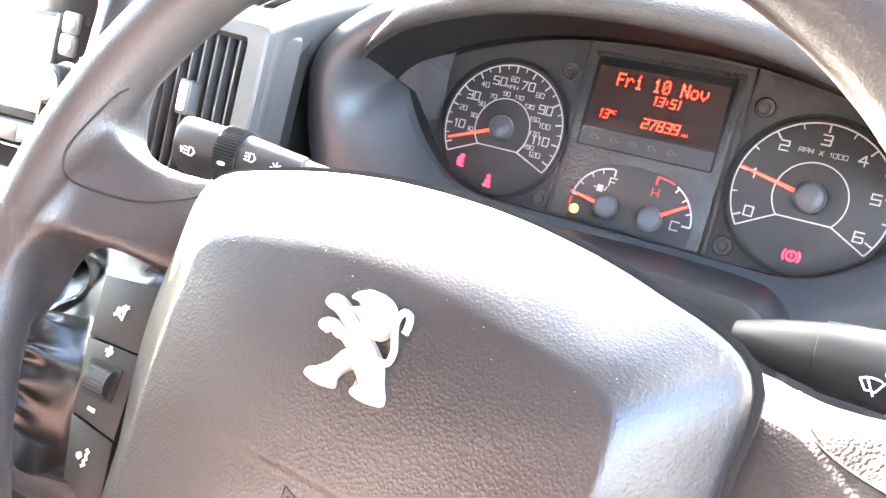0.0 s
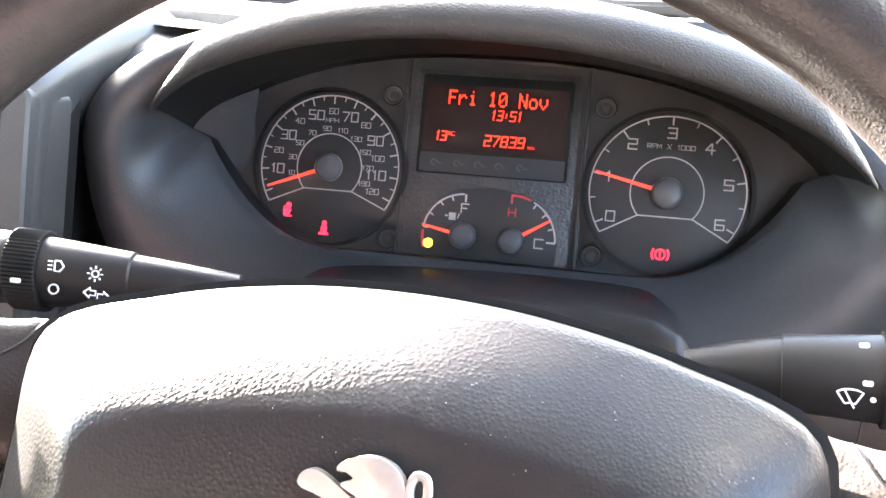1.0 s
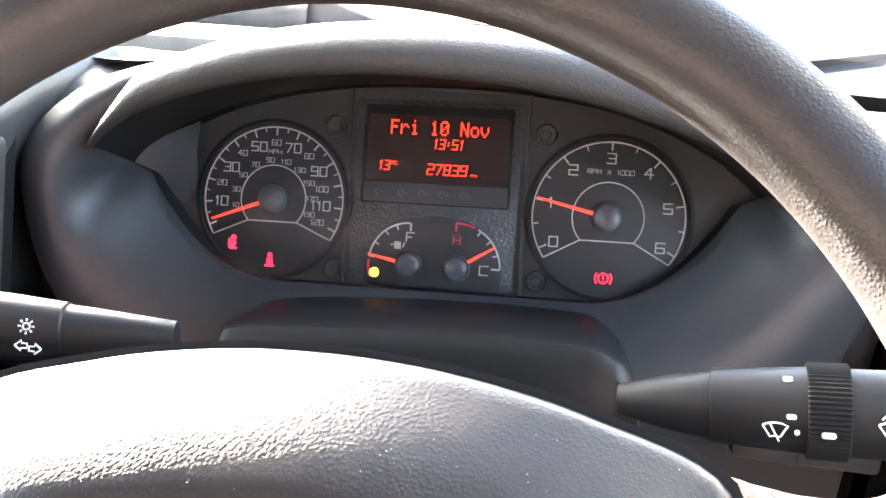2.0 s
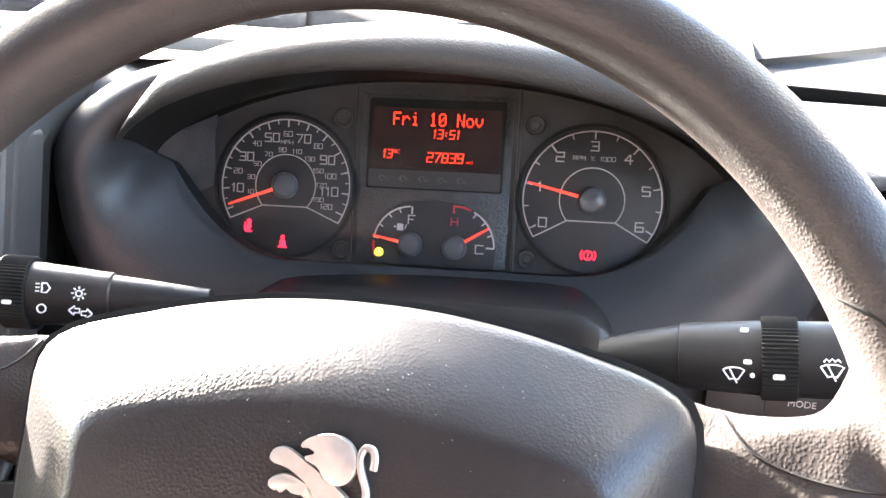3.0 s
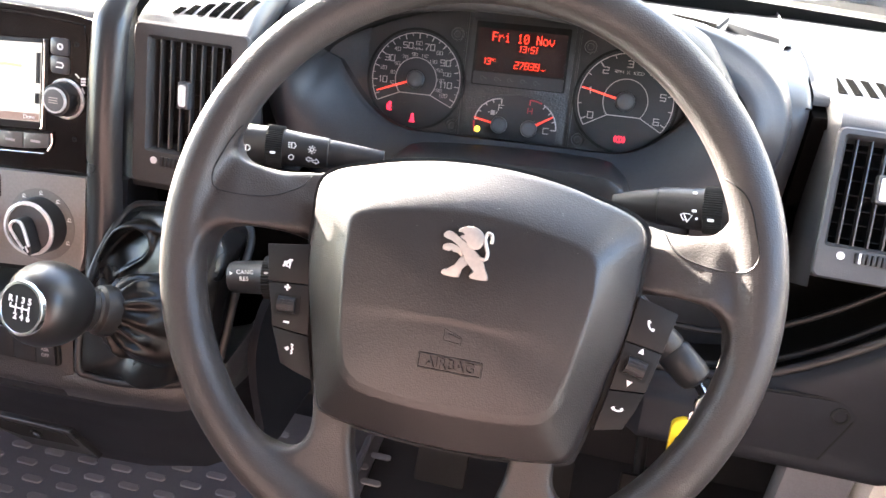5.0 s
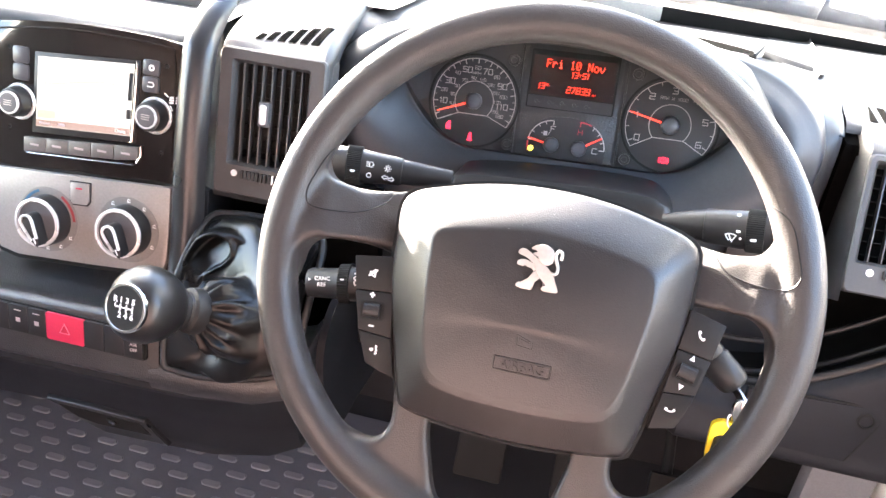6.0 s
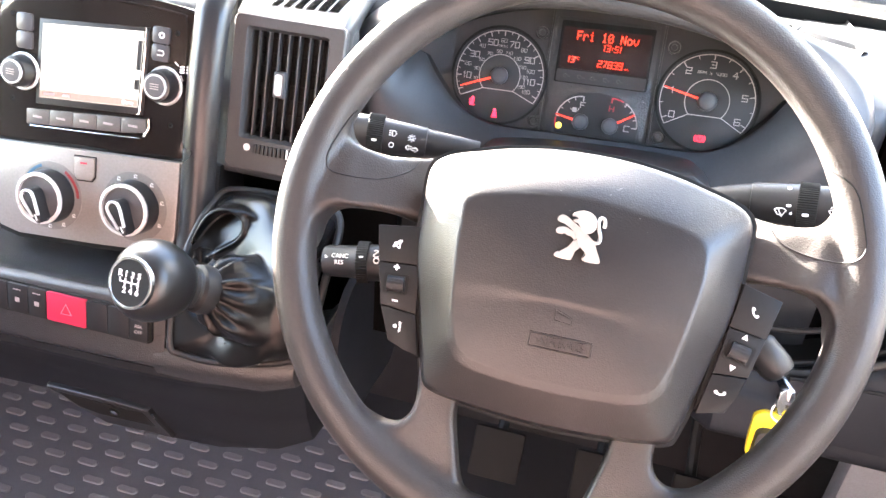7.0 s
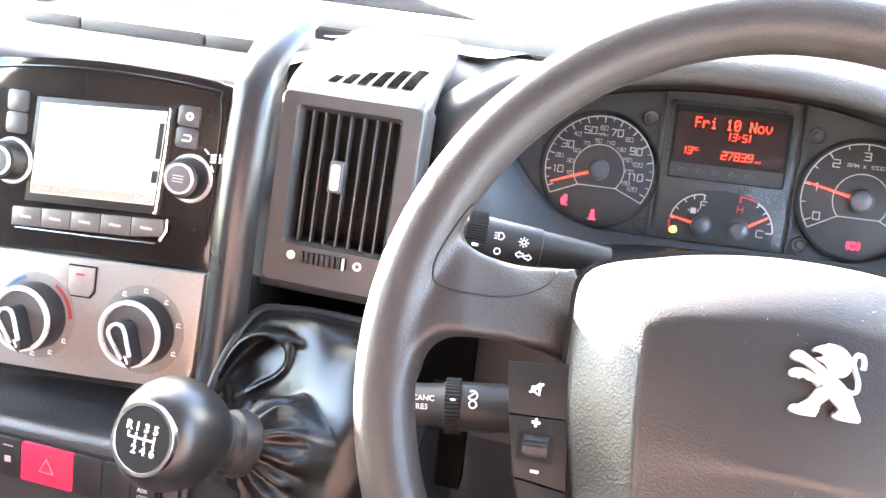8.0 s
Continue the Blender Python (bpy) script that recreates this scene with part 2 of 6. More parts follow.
def lettering(name, words, size, mat, parent, m, depth=0.0002, wide=1.0, bold=0.0, align="CENTER"):
    cu = bpy.data.curves.new(name, "FONT")
    cu.body, cu.size, cu.extrude, cu.offset = words, size, depth, bold
    cu.align_x, cu.align_y = align, "CENTER"
    cu.resolution_u = 3
    tmp = bpy.data.objects.new(name, cu)
    me = bpy.data.meshes.new_from_object(tmp)
    bpy.data.objects.remove(tmp)
    bpy.data.curves.remove(cu)
    me.transform(Matrix.Diagonal((wide, 1, 1, 1)))
    me.materials.clear()
    me.materials.append(mat)
    ob = new(name, me)
    ob.parent = parent
    ob.matrix_basis = m
    return ob


def axes(origin, right, up):
    right, up = Vector(right).normalized(), Vector(up).normalized()
    out = right.cross(up)
    m = Matrix((right, up, out)).transposed().to_4x4()
    m.translation = origin
    return m


TILT_W = radians(33.1)
WHEEL = axes((-0.0006, 0.0089, 0.759), (1, 0, 0), (0, math.sin(TILT_W), math.cos(TILT_W))) @ pose(0, 0, 0, 0, 0, 0.6)
CLUSTER = axes((-0.008, 0.287, 0.741), (1, 0, 0), (0, 0.371, 0.928)) @ pose(0, 0, 0, 0, 0, 2.0)
FASCIA = axes((0, 0.168, 0.704), (1, 0, 0), (0, 0.301, 0.954))


def on_face(z):
    """Distance up the fascia at height z."""
    return (z - 0.704) / 0.954


# ---- cab shell ----
XL, XR, YB, ZT = -1.30, 0.52, -1.05, 1.52
bm = box(XL, XR, YB, 0.62, -0.03, 0.0)
tagged(part("floor", bm, CARPET), "dark carpeted cab floor under the dashboard", "floor", kind="structure")
# Unseen roof closing the cab; its dark tone holds back bounced light.
bm = box(XL - 0.05, XR + 0.05, YB - 0.05, 0.14, ZT, ZT + 0.04)
tagged(part("ceiling", bm, ROOF), "unseen dark grey cab roof, darkened to cut fill light", "ceiling", kind="structure")
# Unseen wall added to close the cab and warm the fill light.
bm = box(XL - 0.05, XR + 0.05, YB - 0.05, YB, -0.03, ZT)
tagged(part("wall_rear", bm, BULK), "unseen brown rear wall, coloured for warm bounce light", "wall", kind="structure")
# Unseen side wall; its opening starts low to admit more fill light.
bm = box(XL - 0.05, XL, YB, 0.62, -0.03, 0.72)
box(XL - 0.05, XL, YB, -0.55, 0.72, ZT, bm=bm)
tagged(part("wall_left", bm, SLATE), "unseen dark grey passenger side wall, opened low for light", "wall", kind="structure")
# Unseen wall, added over the open driver doorway to block low light.
bm = box(XR, XR + 0.05, YB, -0.5, -0.03, ZT)
box(XR, XR + 0.05, -0.5, 0.62, -0.03, 0.90, bm=bm)
tagged(part("wall_right", bm, SLATE), "unseen dark grey wall across the driver doorway, blocking low light", "wall", kind="structure")
bm = box(XL, XR, 0.62, 0.66, -0.03, 0.78)
tagged(part("wall_front", bm, CARPET), "black lined bulkhead under the windscreen", "wall", kind="structure")
bm = bmesh.new()
s = 400.0
bm.faces.new([bm.verts.new(p) for p in ((-s, -s, -0.55), (s, -s, -0.55), (s, s, -0.55), (-s, s, -0.55))])
tagged(part("ground", bm, GROUND), "pale sunlit concrete yard outside the van", "ground", kind="structure")
# windscreen with its black lower band, and the pillars
SILL_Y, SILL_Z = 0.56, 0.795
TOP_Y, TOP_Z = 0.10, 1.50


def screen_at(x, f):
    """A point of the bowed windscreen: x across, f from the sill (0) to the roof (1)."""
    bow = -0.10 * ((x + 0.39) / 0.9) ** 2
    return Vector((x, SILL_Y + 0.08 + bow + (TOP_Y - SILL_Y) * f, SILL_Z + (TOP_Z - SILL_Z) * f))


cols = [XL + (XR - XL) * i / 28 for i in range(29)]
bm = loft([[screen_at(x, j / 8) for x in cols] for j in range(9)], False)
pane = part("windscreen", bm, PANE)
pane.visible_shadow = False
tagged(pane, "large raked clear windscreen above the dashboard", "windscreen", kind="structure")
for xs, mat, words in (([x for x in cols if x < 0.10], LINING, "grey band along the windscreen's lower edge"), ([x for x in cols if x > 0.02], BLACK, "black band along the windscreen's lower corner")):
    bm = loft([[screen_at(x, f) + Vector((0, dy, 0)) for x in xs] for f, dy in ((-0.04, -0.012), (-0.02, -0.014), (0.003, -0.012), (0.003, -0.004), (-0.04, -0.004))], False)
    tagged(part("trim", bm, mat), words, "trim", kind="structure")
for side, x in (("left", XL + 0.02), ("right", XR - 0.02)):
    bm = tube([screen_at(x, f / 10) for f in range(-1, 11)], 0.045, 10)
    tagged(part("pillar", bm, LINING), "pale grey lined windscreen pillar", "pillar", kind="structure")

# ---- dashboard ----
dash = thing("dashboard", pose(0, 0, 0), "dark grey grained plastic van dashboard", "dashboard")
cx0 = [(0.205, 0.803), (0.208, 0.810), (0.220, 0.8165), (0.25, 0.8185), (0.30, 0.815), (0.40, 0.803), (0.50, 0.788), (0.66, 0.760)]
bm = loft([[Vector((x, y, z)) for y, z in smooth_loop([(a, b) for a, b in cx0], 4, False)] for x in (XL, -0.7, -0.350)], False)
part("top_panel", bm, TOP, dash)
cx1 = [(0.297, 0.7900), (0.300, 0.7940), (0.31, 0.7975), (0.36, 0.7995), (0.45, 0.7985), (0.55, 0.7885), (0.66, 0.7665)]
bm = loft([[Vector((x, y, z)) for y, z in smooth_loop(cx1, 4, False)] for x in (0.2412, 0.3, XR)], False)
part("top_panel", bm, TOP, dash)
bm = loft([[Vector((x, y, z)) for y, z in ((0.335, 0.829), (0.40, 0.819), (0.45, 0.812), (0.55, 0.796), (0.66, 0.77))] for x in (-0.352, -0.27, -0.205)], False)
part("top_panel", bm, TOP, dash)
bm = loft([[Vector((x, y, z)) for y, z in ((0.33, 0.795), (0.40, 0.798), (0.45, 0.797), (0.55, 0.787), (0.66, 0.765))] for x in (-0.206, 0.0, 0.228)], False)
part("top_panel", bm, TOP, dash)
# saddle between the vent pod and the instrument housing
rows = []
for x, dz, dy in ((-0.275, 0.010, 0.0), (-0.25, 0.008, 0.0), (-0.22, 0.003, 0.0), (-0.19, -0.002, 0.006), (-0.15, -0.006, 0.012)):
    rows.append([Vector((x, y + dy, z + dz * k)) for y, z, k in ((0.282, 0.62, 0), (0.282, 0.76, 0.5), (0.285, 0.795, 1), (0.292, 0.808, 1), (0.305, 0.816, 1), (0.33, 0.820, 1), (0.38, 0.816, 1), (0.46, 0.804, 1), (0.55, 0.789, 0.5))])
part("top_panel", loft(rows, False), TOP, dash)
# backing wall behind the fascia
bm = box(-0.70, -0.228, -0.02, 0.118, -0.045, -0.03)
part("backing_panel", bm, BLACK, dash, m=FASCIA)

# instrument binnacle, laid out in the cluster's own plane: u across, v up, w towards the driver
U0 = -0.0005


def hood_top(u):
    """Upper edge of the instrument opening."""
    return 0.042 + 0.053 * max(0.0, 1 - (abs(u - U0) / 0.178) ** 2.4) ** 0.8


def hood_foot(u):
    """Lower edge of the instrument opening: flat under the dials, swept up to a point at each side."""
    q = abs(u - U0)
    rise = max(0.0, (min(q, 0.165) / 0.165 - 0.5) / 0.5)
    return -0.0205 + 0.0575 * rise ** 2.3 + 0.005 * max(0.0, (q - 0.165) / 0.013)


N = 120
edge, ridge, upper = [], [], []
for i in range(N):
    t = 2 * math.pi * i / N
    c, s = math.cos(t), math.sin(t)
    side = 1 if c > 0 else -1
    half = 0.2250 if c > 0 else 0.2055
    u = U0 + 0.178 * (abs(c) ** 0.85) * side
    upper.append(max(0.0, s))
    edge.append((u, hood_top(u) if s >= 0 else hood_foot(u)))
    # crest of the housing: a full dome over the top, leaning back, and straight flanks below
    if s >= 0:
        q = abs(c) ** 0.8
        rise_ = (1 - q ** 3.0) ** 0.42
        ridge.append(Vector((-0.008 + half * q * side, 0.2385 + 0.046 * rise_ ** 2.4 if c < 0 else 0.2385 + 0.021 * q + 0.046 * rise_ ** 1.3, 0.768 + 0.0834 * rise_)))
    else:
        ridge.append(Vector((-0.008 + half * abs(c) ** 0.42 * side, 0.2385 - 0.004 * abs(s) + (0.021 * c if c > 0 else 0.0), 0.768 - 0.112 * abs(s) ** 0.9)))


def on_cluster(p, w):
    return CLUSTER @ Vector((p[0], p[1], w))


plate_edge = [(U0 + (u - U0) * 0.985, 0.035 + (v - 0.035) * 0.985) for u, v in edge]
part("binnacle_throat", loft([[on_cluster(p, -0.004) for p in plate_edge], [on_cluster(p, 0.006) for p in plate_edge], [on_cluster(p, 0.0135) for p in edge]], True), BLACK, dash, "black bezel round the instruments")


# face of the housing, swelling out of the instrument opening to the crest
rows = [[on_cluster(p, 0.0135) for p in edge]]
for f, ease in ((0.04, 0.09), (0.12, 0.27), (0.25, 0.50), (0.4, 0.71), (0.55, 0.86), (0.7, 0.95), (0.85, 0.99), (1.0, 1.0)):
    row = []
    for a, b in zip(rows[0], ridge):
        p = a.lerp(b, f)
        swell = 0.09 * f * (1 - f) ** 1.5 * max(0.0, min(1.0, b.x / 0.16))
        row.append(Vector((p.x, a.y + (b.y - a.y) * ease - swell, p.z)))
    rows.append(row)
for k in range(1, 13):
    # rolls over the crest towards the windscreen
    a = math.pi / 2 * k / 12
    row = []
    for p, up_ in zip(ridge, upper):
        side = max(-1.0, min(1.0, (p.x + 0.008) / 0.16))
        spread, back_ = (0.034, 0.062) if side < 0 else (0.014, 0.070)
        row.append(p + Vector((spread * side * math.sin(a), back_ * (1 - math.cos(a)), 0.010 * up_ * math.sin(a) - 0.030 * up_ * (1 - math.cos(a)))))
    rows.append(row)
part("binnacle", loft(rows, True), DASH, dash, "rounded grained housing round the instruments")
# brow: a lip swept over the instruments, overhanging them
XB, HB = -0.006, 0.181
section = [(0.0, 0.0), (-0.003, 0.004), (-0.0025, 0.010), (0.003, 0.0155), (0.012, 0.0185), (0.030, 0.020), (0.060, 0.016), (0.085, 0.004), (0.085, -0.030), (0.080, 0.0), (0.030, 0.003), (0.008, -0.0005)]
rows, front, rear = [], [], []
for i in range(61):
    q = -1.0 + 2.0 * i / 60
    arch = max(0.0, 1 - abs(q) ** 2.2) ** 0.85
    k = min(1.0, 0.22 + (1.0 - abs(q)) * 4.5)
    base_y, base_z = 0.236 + 0.011 * (1 - k), 0.802 + 0.0495 * arch - 0.005 * (1 - k)
    rows.append([Vector((XB + HB * q, base_y + dy * (0.5 + 0.5 * k), base_z + dz * k)) for dy, dz in smooth_loop(section, 3)])
    front.append(Vector((XB + HB * q * 0.992, base_y + 0.0035, base_z + 0.0010)))
    u = U0 + 0.177 * q
    rear.append(on_cluster((u, hood_top(u) - 0.0015), 0.0150))
part("brow", loft(rows, True, True, True), BROW, dash, "grained rolled brow over the instruments")
# black liner under the brow
part("hood_liner", loft([front, [a.lerp(b, 0.35) + Vector((0, 0, 0.001)) for a, b in zip(front, rear)], rear], False), BLACK, dash, "black liner under the brow")
# dash face to the driver's outer side, rounding back into the dash top and into the gap beside the air vent
face = [(0.292, 0.56), (0.284, 0.66), (0.279, 0.73), (0.2775, 0.765), (0.2785, 0.779), (0.284, 0.7895), (0.296, 0.7965), (0.32, 0.8005), (0.36, 0.8015), (0.45, 0.7985), (0.55, 0.7875), (0.66, 0.766)]
rows = []
for x, dy in ((0.195, 0.0), (0.21, 0.0), (0.228, 0.0008), (0.2345, 0.003), (0.2385, 0.007), (0.2405, 0.014), (0.2410, 0.05)):
    rows.append([Vector((x, p[0] + dy * (1 if p[1] < 0.79 else 0.3), p[1] - (0.0 if p[0] > 0.33 else 0.25 * dy if dy < 0.02 else 0.004))) for p in smooth_loop(face, 4, False)])
part("dash_face", loft(rows, False), DASH, dash, "smooth dash face beside the instruments")
part("dash_face", box(-0.21, 0.235, 0.275, 0.285, 0.50, 0.70), DASH, dash)

# ---- steering wheel ----
wheel = thing("steering_wheel", WHEEL, "dark brown-grey grained plastic four-spoke steering wheel", "steering wheel")
R_RIM, R_TUBE = 0.182, 0.0155
own = bmesh.new()
ring = [Vector((R_RIM * math.cos(2 * math.pi * i / 160), R_RIM * math.sin(2 * math.pi * i / 160), 0)) for i in range(160)]
tube(ring, R_TUBE, 20, True, bm=own)
MM = 0.001


def mm(pts):
    return [(x * MM, y * MM) for x, y in pts]


side_spoke = [(165, 80), (165, 74), (161, 60), (156, 50), (147, 45), (125, 44), (80, 50), (80, 0), (118, 4), (142, 4), (157, 1), (166, -9), (168, -24), (177, -36)]
low_spoke = [(52, -85), (50, -118), (42, -150), (36, -182), (110, -150), (122, -128), (104, -131), (91, -133), (82, -127), (78, -115), (78, -85)]
for sx, dx in ((1, 2), (-1, 2)):
    for pts, z0, z1 in ((side_spoke, -24, 9), (low_spoke, -14, 3)):
        poly = [(sx * x + dx if abs(x) < 150 else sx * x, y) for x, y in pts]
        poly = smooth_loop(poly if sx > 0 else poly[::-1], 4)
        arm = prism([(p[0] * MM, p[1] * MM) for p in poly], z0 * MM, z1 * MM)
        if pts is side_spoke:
            for vert in arm.verts:
                if vert.co.z > 0:
                    vert.co.z = min(0.011, -0.018 + max(0.0, abs(vert.co.x - 0.002) - 0.098) * 0.46 - 0.30 * (vert.co.y - 0.020))
        joined(own, arm)
prism(mm([(-82, 44), (-86, -20), (-76, -85), (-60, -100), (74, -100), (90, -85), (100, -20), (96, 44)]), -0.03, 0.004, bm=own)
rim = part("rim", own, RIM, wheel)
rem = rim.modifiers.new("blend", "REMESH")
rem.mode, rem.voxel_size, rem.use_smooth_shade = "VOXEL", 0.0022, True
smo = rim.modifiers.new("soften", "SMOOTH")
smo.factor, smo.iterations = 0.5, 26

# airbag cover: an outline, a ridge inside it and a gently domed face
PC = Vector((8, -25))
outline = [(-93, 44), (-60, 57), (-25, 64), (8, 66), (41, 64), (76, 57), (109, 44), (112, 14), (110, -20), (101, -58), (92, -95), (84, -106), (50, -111), (8, -113), (-34, -111), (-68, -106), (-76, -95), (-85, -58), (-94, -20), (-96, 14)]
ridge = [(-60, 22), (-30, 30), (8, 34), (46, 30), (80, 22), (86, 5), (84, -20), (77, -55), (70, -72), (50, -79), (8, -81), (-32, -79), (-50, -72), (-57, -55), (-62, -20), (-63, 5)]


def by_angle(pts, n):
    """The radius of a closed curve round PC at n even angles."""
    dense = smooth_loop(pts, 12)
    ang = np.array([math.atan2(p[1] - PC.y, p[0] - PC.x) for p in dense])
    rad = np.array([math.hypot(p[0] - PC.x, p[1] - PC.y) for p in dense])
    o = np.argsort(ang)
    return np.interp(np.linspace(-math.pi, math.pi, n, endpoint=False), ang[o], rad[o], period=2 * math.pi)


n_a = 160
ro, rr = by_angle(outline, n_a), by_angle(ridge, n_a)
rings = []
levels = [(1.0, None, -9), (1.0, None, -1), (0.993, None, 2.5), (0.978, None, 5.0)]
# the foot stands up in a steep dark lip
foot = [max(0.0, min(1.0, -1.6 * math.sin(-math.pi + 2 * math.pi * i / n_a) - 0.55)) for i in range(n_a)]
for f, _, h in levels:
    rings.append([((f - (0.034 * foot[i] if h > 3 else 0.0)) * ro[i], h + (10.5 * foot[i] if h > 3 else 1.0 * foot[i] if h > 0 else 0.0)) for i in range(n_a)])
for k in range(1, 15):
    f = k / 14
    row = []
    for i in range(n_a):
        # the top is rounded over, the sides and the foot are flat facets with a crease
        top = max(0.0, math.sin(-math.pi + 2 * math.pi * i / n_a))
        bow = 0.08 + 0.32 * min(1.0, top * 1.6)
        low = 5.0 + 10.5 * foot[i]
        row.append(((1 - f) * (0.978 - 0.034 * foot[i]) * ro[i] + f * rr[i], low + (29.0 - low) * ((1 - bow) * f + bow * math.sin(f * math.pi / 2))))
    rings.append(row)
for k in range(1, 45):
    f = 1 - k / 44.5
    rings.append([(f * rr[i], 29.0 + 3.2 * (1 - f * f)) for i in range(n_a)])
loops = []
for ring_ in rings:
    row = []
    for i, (r, h) in enumerate(ring_):
        a = -math.pi + 2 * math.pi * i / n_a
        u, v = PC.x + r * math.cos(a), PC.y + r * math.sin(a)
        # a shallow moulded step across the face
        step = v + 31 + 4.0 * ((u - 8) / 60) ** 2
        h = h - (0.9 / (1 + math.exp(max(-40.0, min(40.0, step / (0.35 + 0.0009 * (u - 8) ** 2))))) if h > 27.5 else 0.0)
        row.append(Vector((u * MM, v * MM, h * MM)))
    loops.append(row)
gap = prism([(p[0] * MM, p[1] * MM) for p in smooth_loop([(PC.x + (x - PC.x) * 1.022, PC.y + (y_ - PC.y) * 1.022) for x, y_ in outline], 4)], -0.012, -0.001)
part("cover_gap", gap, BLACK, wheel)
bm = loft(loops, True, False, True)
cover = part("airbag_cover", bm, PAD, wheel, "grained airbag cover with bevelled edges")


def cover_height(u, v):
    """Height of the airbag cover's face at (u, v), both in mm."""
    r, a = math.hypot(u - PC.x, v - PC.y), math.atan2(v - PC.y, u - PC.x)
    ridge_r = np.interp((a + math.pi) / (2 * math.pi) * n_a, np.arange(n_a), rr, period=n_a)
    return 29.0 + 3.2 * (1 - min(1, r / ridge_r) ** 2)


def raised(pts, lift, bevel, base=29.5):
    return prism(mm(pts), base * MM, lift * MM, bevel * MM)


# plain metal badge: crossed bars with stub feet, a rounded plate and a hook
own = bmesh.new()
for shape, top in (([(-5, 18.5), (-4.4, 20.6), (-2.4, 21.8), (0.4, 21.2), (5, 18.6), (10, 15.6), (15.5, 11.8), (19.6, 8.0), (22, 3), (24.2, -1.0), (23.6, -3.4), (16, -3.6), (13.6, -2.6), (14.2, -0.6), (16.6, 0.4), (13, 3.2), (9.5, 7.0), (8.2, 10.4), (5.0, 13.6), (0.5, 16.4), (-3.4, 17.4)], 0.0345),
                   ([(-4.6, 11.2), (-4.4, 13.2), (-2.0, 14.6), (1.5, 14.6), (5.5, 13.0), (8.6, 10.8), (7.0, 8.2), (3.6, 10.8), (-0.6, 11.0), (-2.6, 10.2)], 0.0341),
                   ([(3.4, 22.2), (4.2, 24.2), (9.4, 26.4), (14.2, 25.8), (17.6, 23.2), (18.8, 19.6), (18.4, 16.4), (16.2, 13.8), (12.6, 13.4), (9.6, 15.4), (8.4, 18.2), (5.2, 18.8), (4.8, 20.0), (7.6, 21.0), (6.6, 22.2)], 0.0349),
                   ([(-2.8, -3.6), (-2.6, -1.2), (-0.6, -0.2), (2.4, 0.4), (4.8, 4.2), (7.4, 8.4), (10.4, 9.0), (12.0, 5.0), (9.4, 2.0), (7.4, -0.8), (7.6, -4.0), (2.4, -4.4)], 0.0342)):
    prism(mm([(p[0], p[1]) for p in smooth_loop(shape, 3)]), 0.0312, top, 0.0009, bm=own)
tube([(p[0] * MM, p[1] * MM, 0.0337) for p in smooth_loop([(17.6, 8.6), (21.4, 8.8), (22.0, 12.6), (20.4, 16.8), (19.4, 20.6), (20.4, 23.6), (22.6, 23.4), (23.4, 20.8), (23.2, 18.2)], 5, False)], 0.0011, 8, bm=own)
badge = part("badge", own, BADGE, wheel, "satin metal badge")
lettering("airbag_word", "AIRBAG", 0.0088, PAD, wheel, Matrix.Translation((0.0105, -0.056, (cover_height(10.5, -56) - 1.1) * MM)), depth=0.0016, wide=0.98, bold=0.0001)
own = bmesh.new()
frame_pts = rounded(-8.5, 29.5, -60.2, -51.5, 1.0)
tube([(x * MM, y * MM, (cover_height(x, y) - 0.85) * MM) for x, y in frame_pts], 0.0006, 6, True, bm=own)
part("moulded_frame", own, PAD, wheel)
own = bmesh.new()
tube([(x * MM, y * MM, (cover_height(x, y) - 0.8) * MM) for x, y in [(4, -35), (4.5, -42), (15, -43), (15, -39), (4, -35)]], 0.00035, 6, bm=own)
tube([(x * MM, y * MM, (cover_height(x, y) - 0.8) * MM) for x, y in [(6, -37.5), (14, -39.5)]], 0.00035, 6, bm=own)
part("horn_mark", own, PAD, wheel)

# switch panels beside the cover
pads = {
    "left": ([(-124.5, -5), (-96, -1), (-92, -26.5), (-120, -28.5)], [(-120, -29.1), (-92, -27.1), (-88, -58.5), (-112.6, -56.5)], [(-112.4, -57.1), (-88, -59.1), (-81, -86), (-92, -83), (-103.5, -79)]),
    "right": ([(113, 2), (137, -4.5), (131.5, -29), (109, -25)], [(109, -25.6), (131.3, -29.6), (125.5, -54), (104.5, -55.5)], [(104.4, -56.1), (125.3, -54.6), (121, -67), (116, -78), (99, -82)]),
}
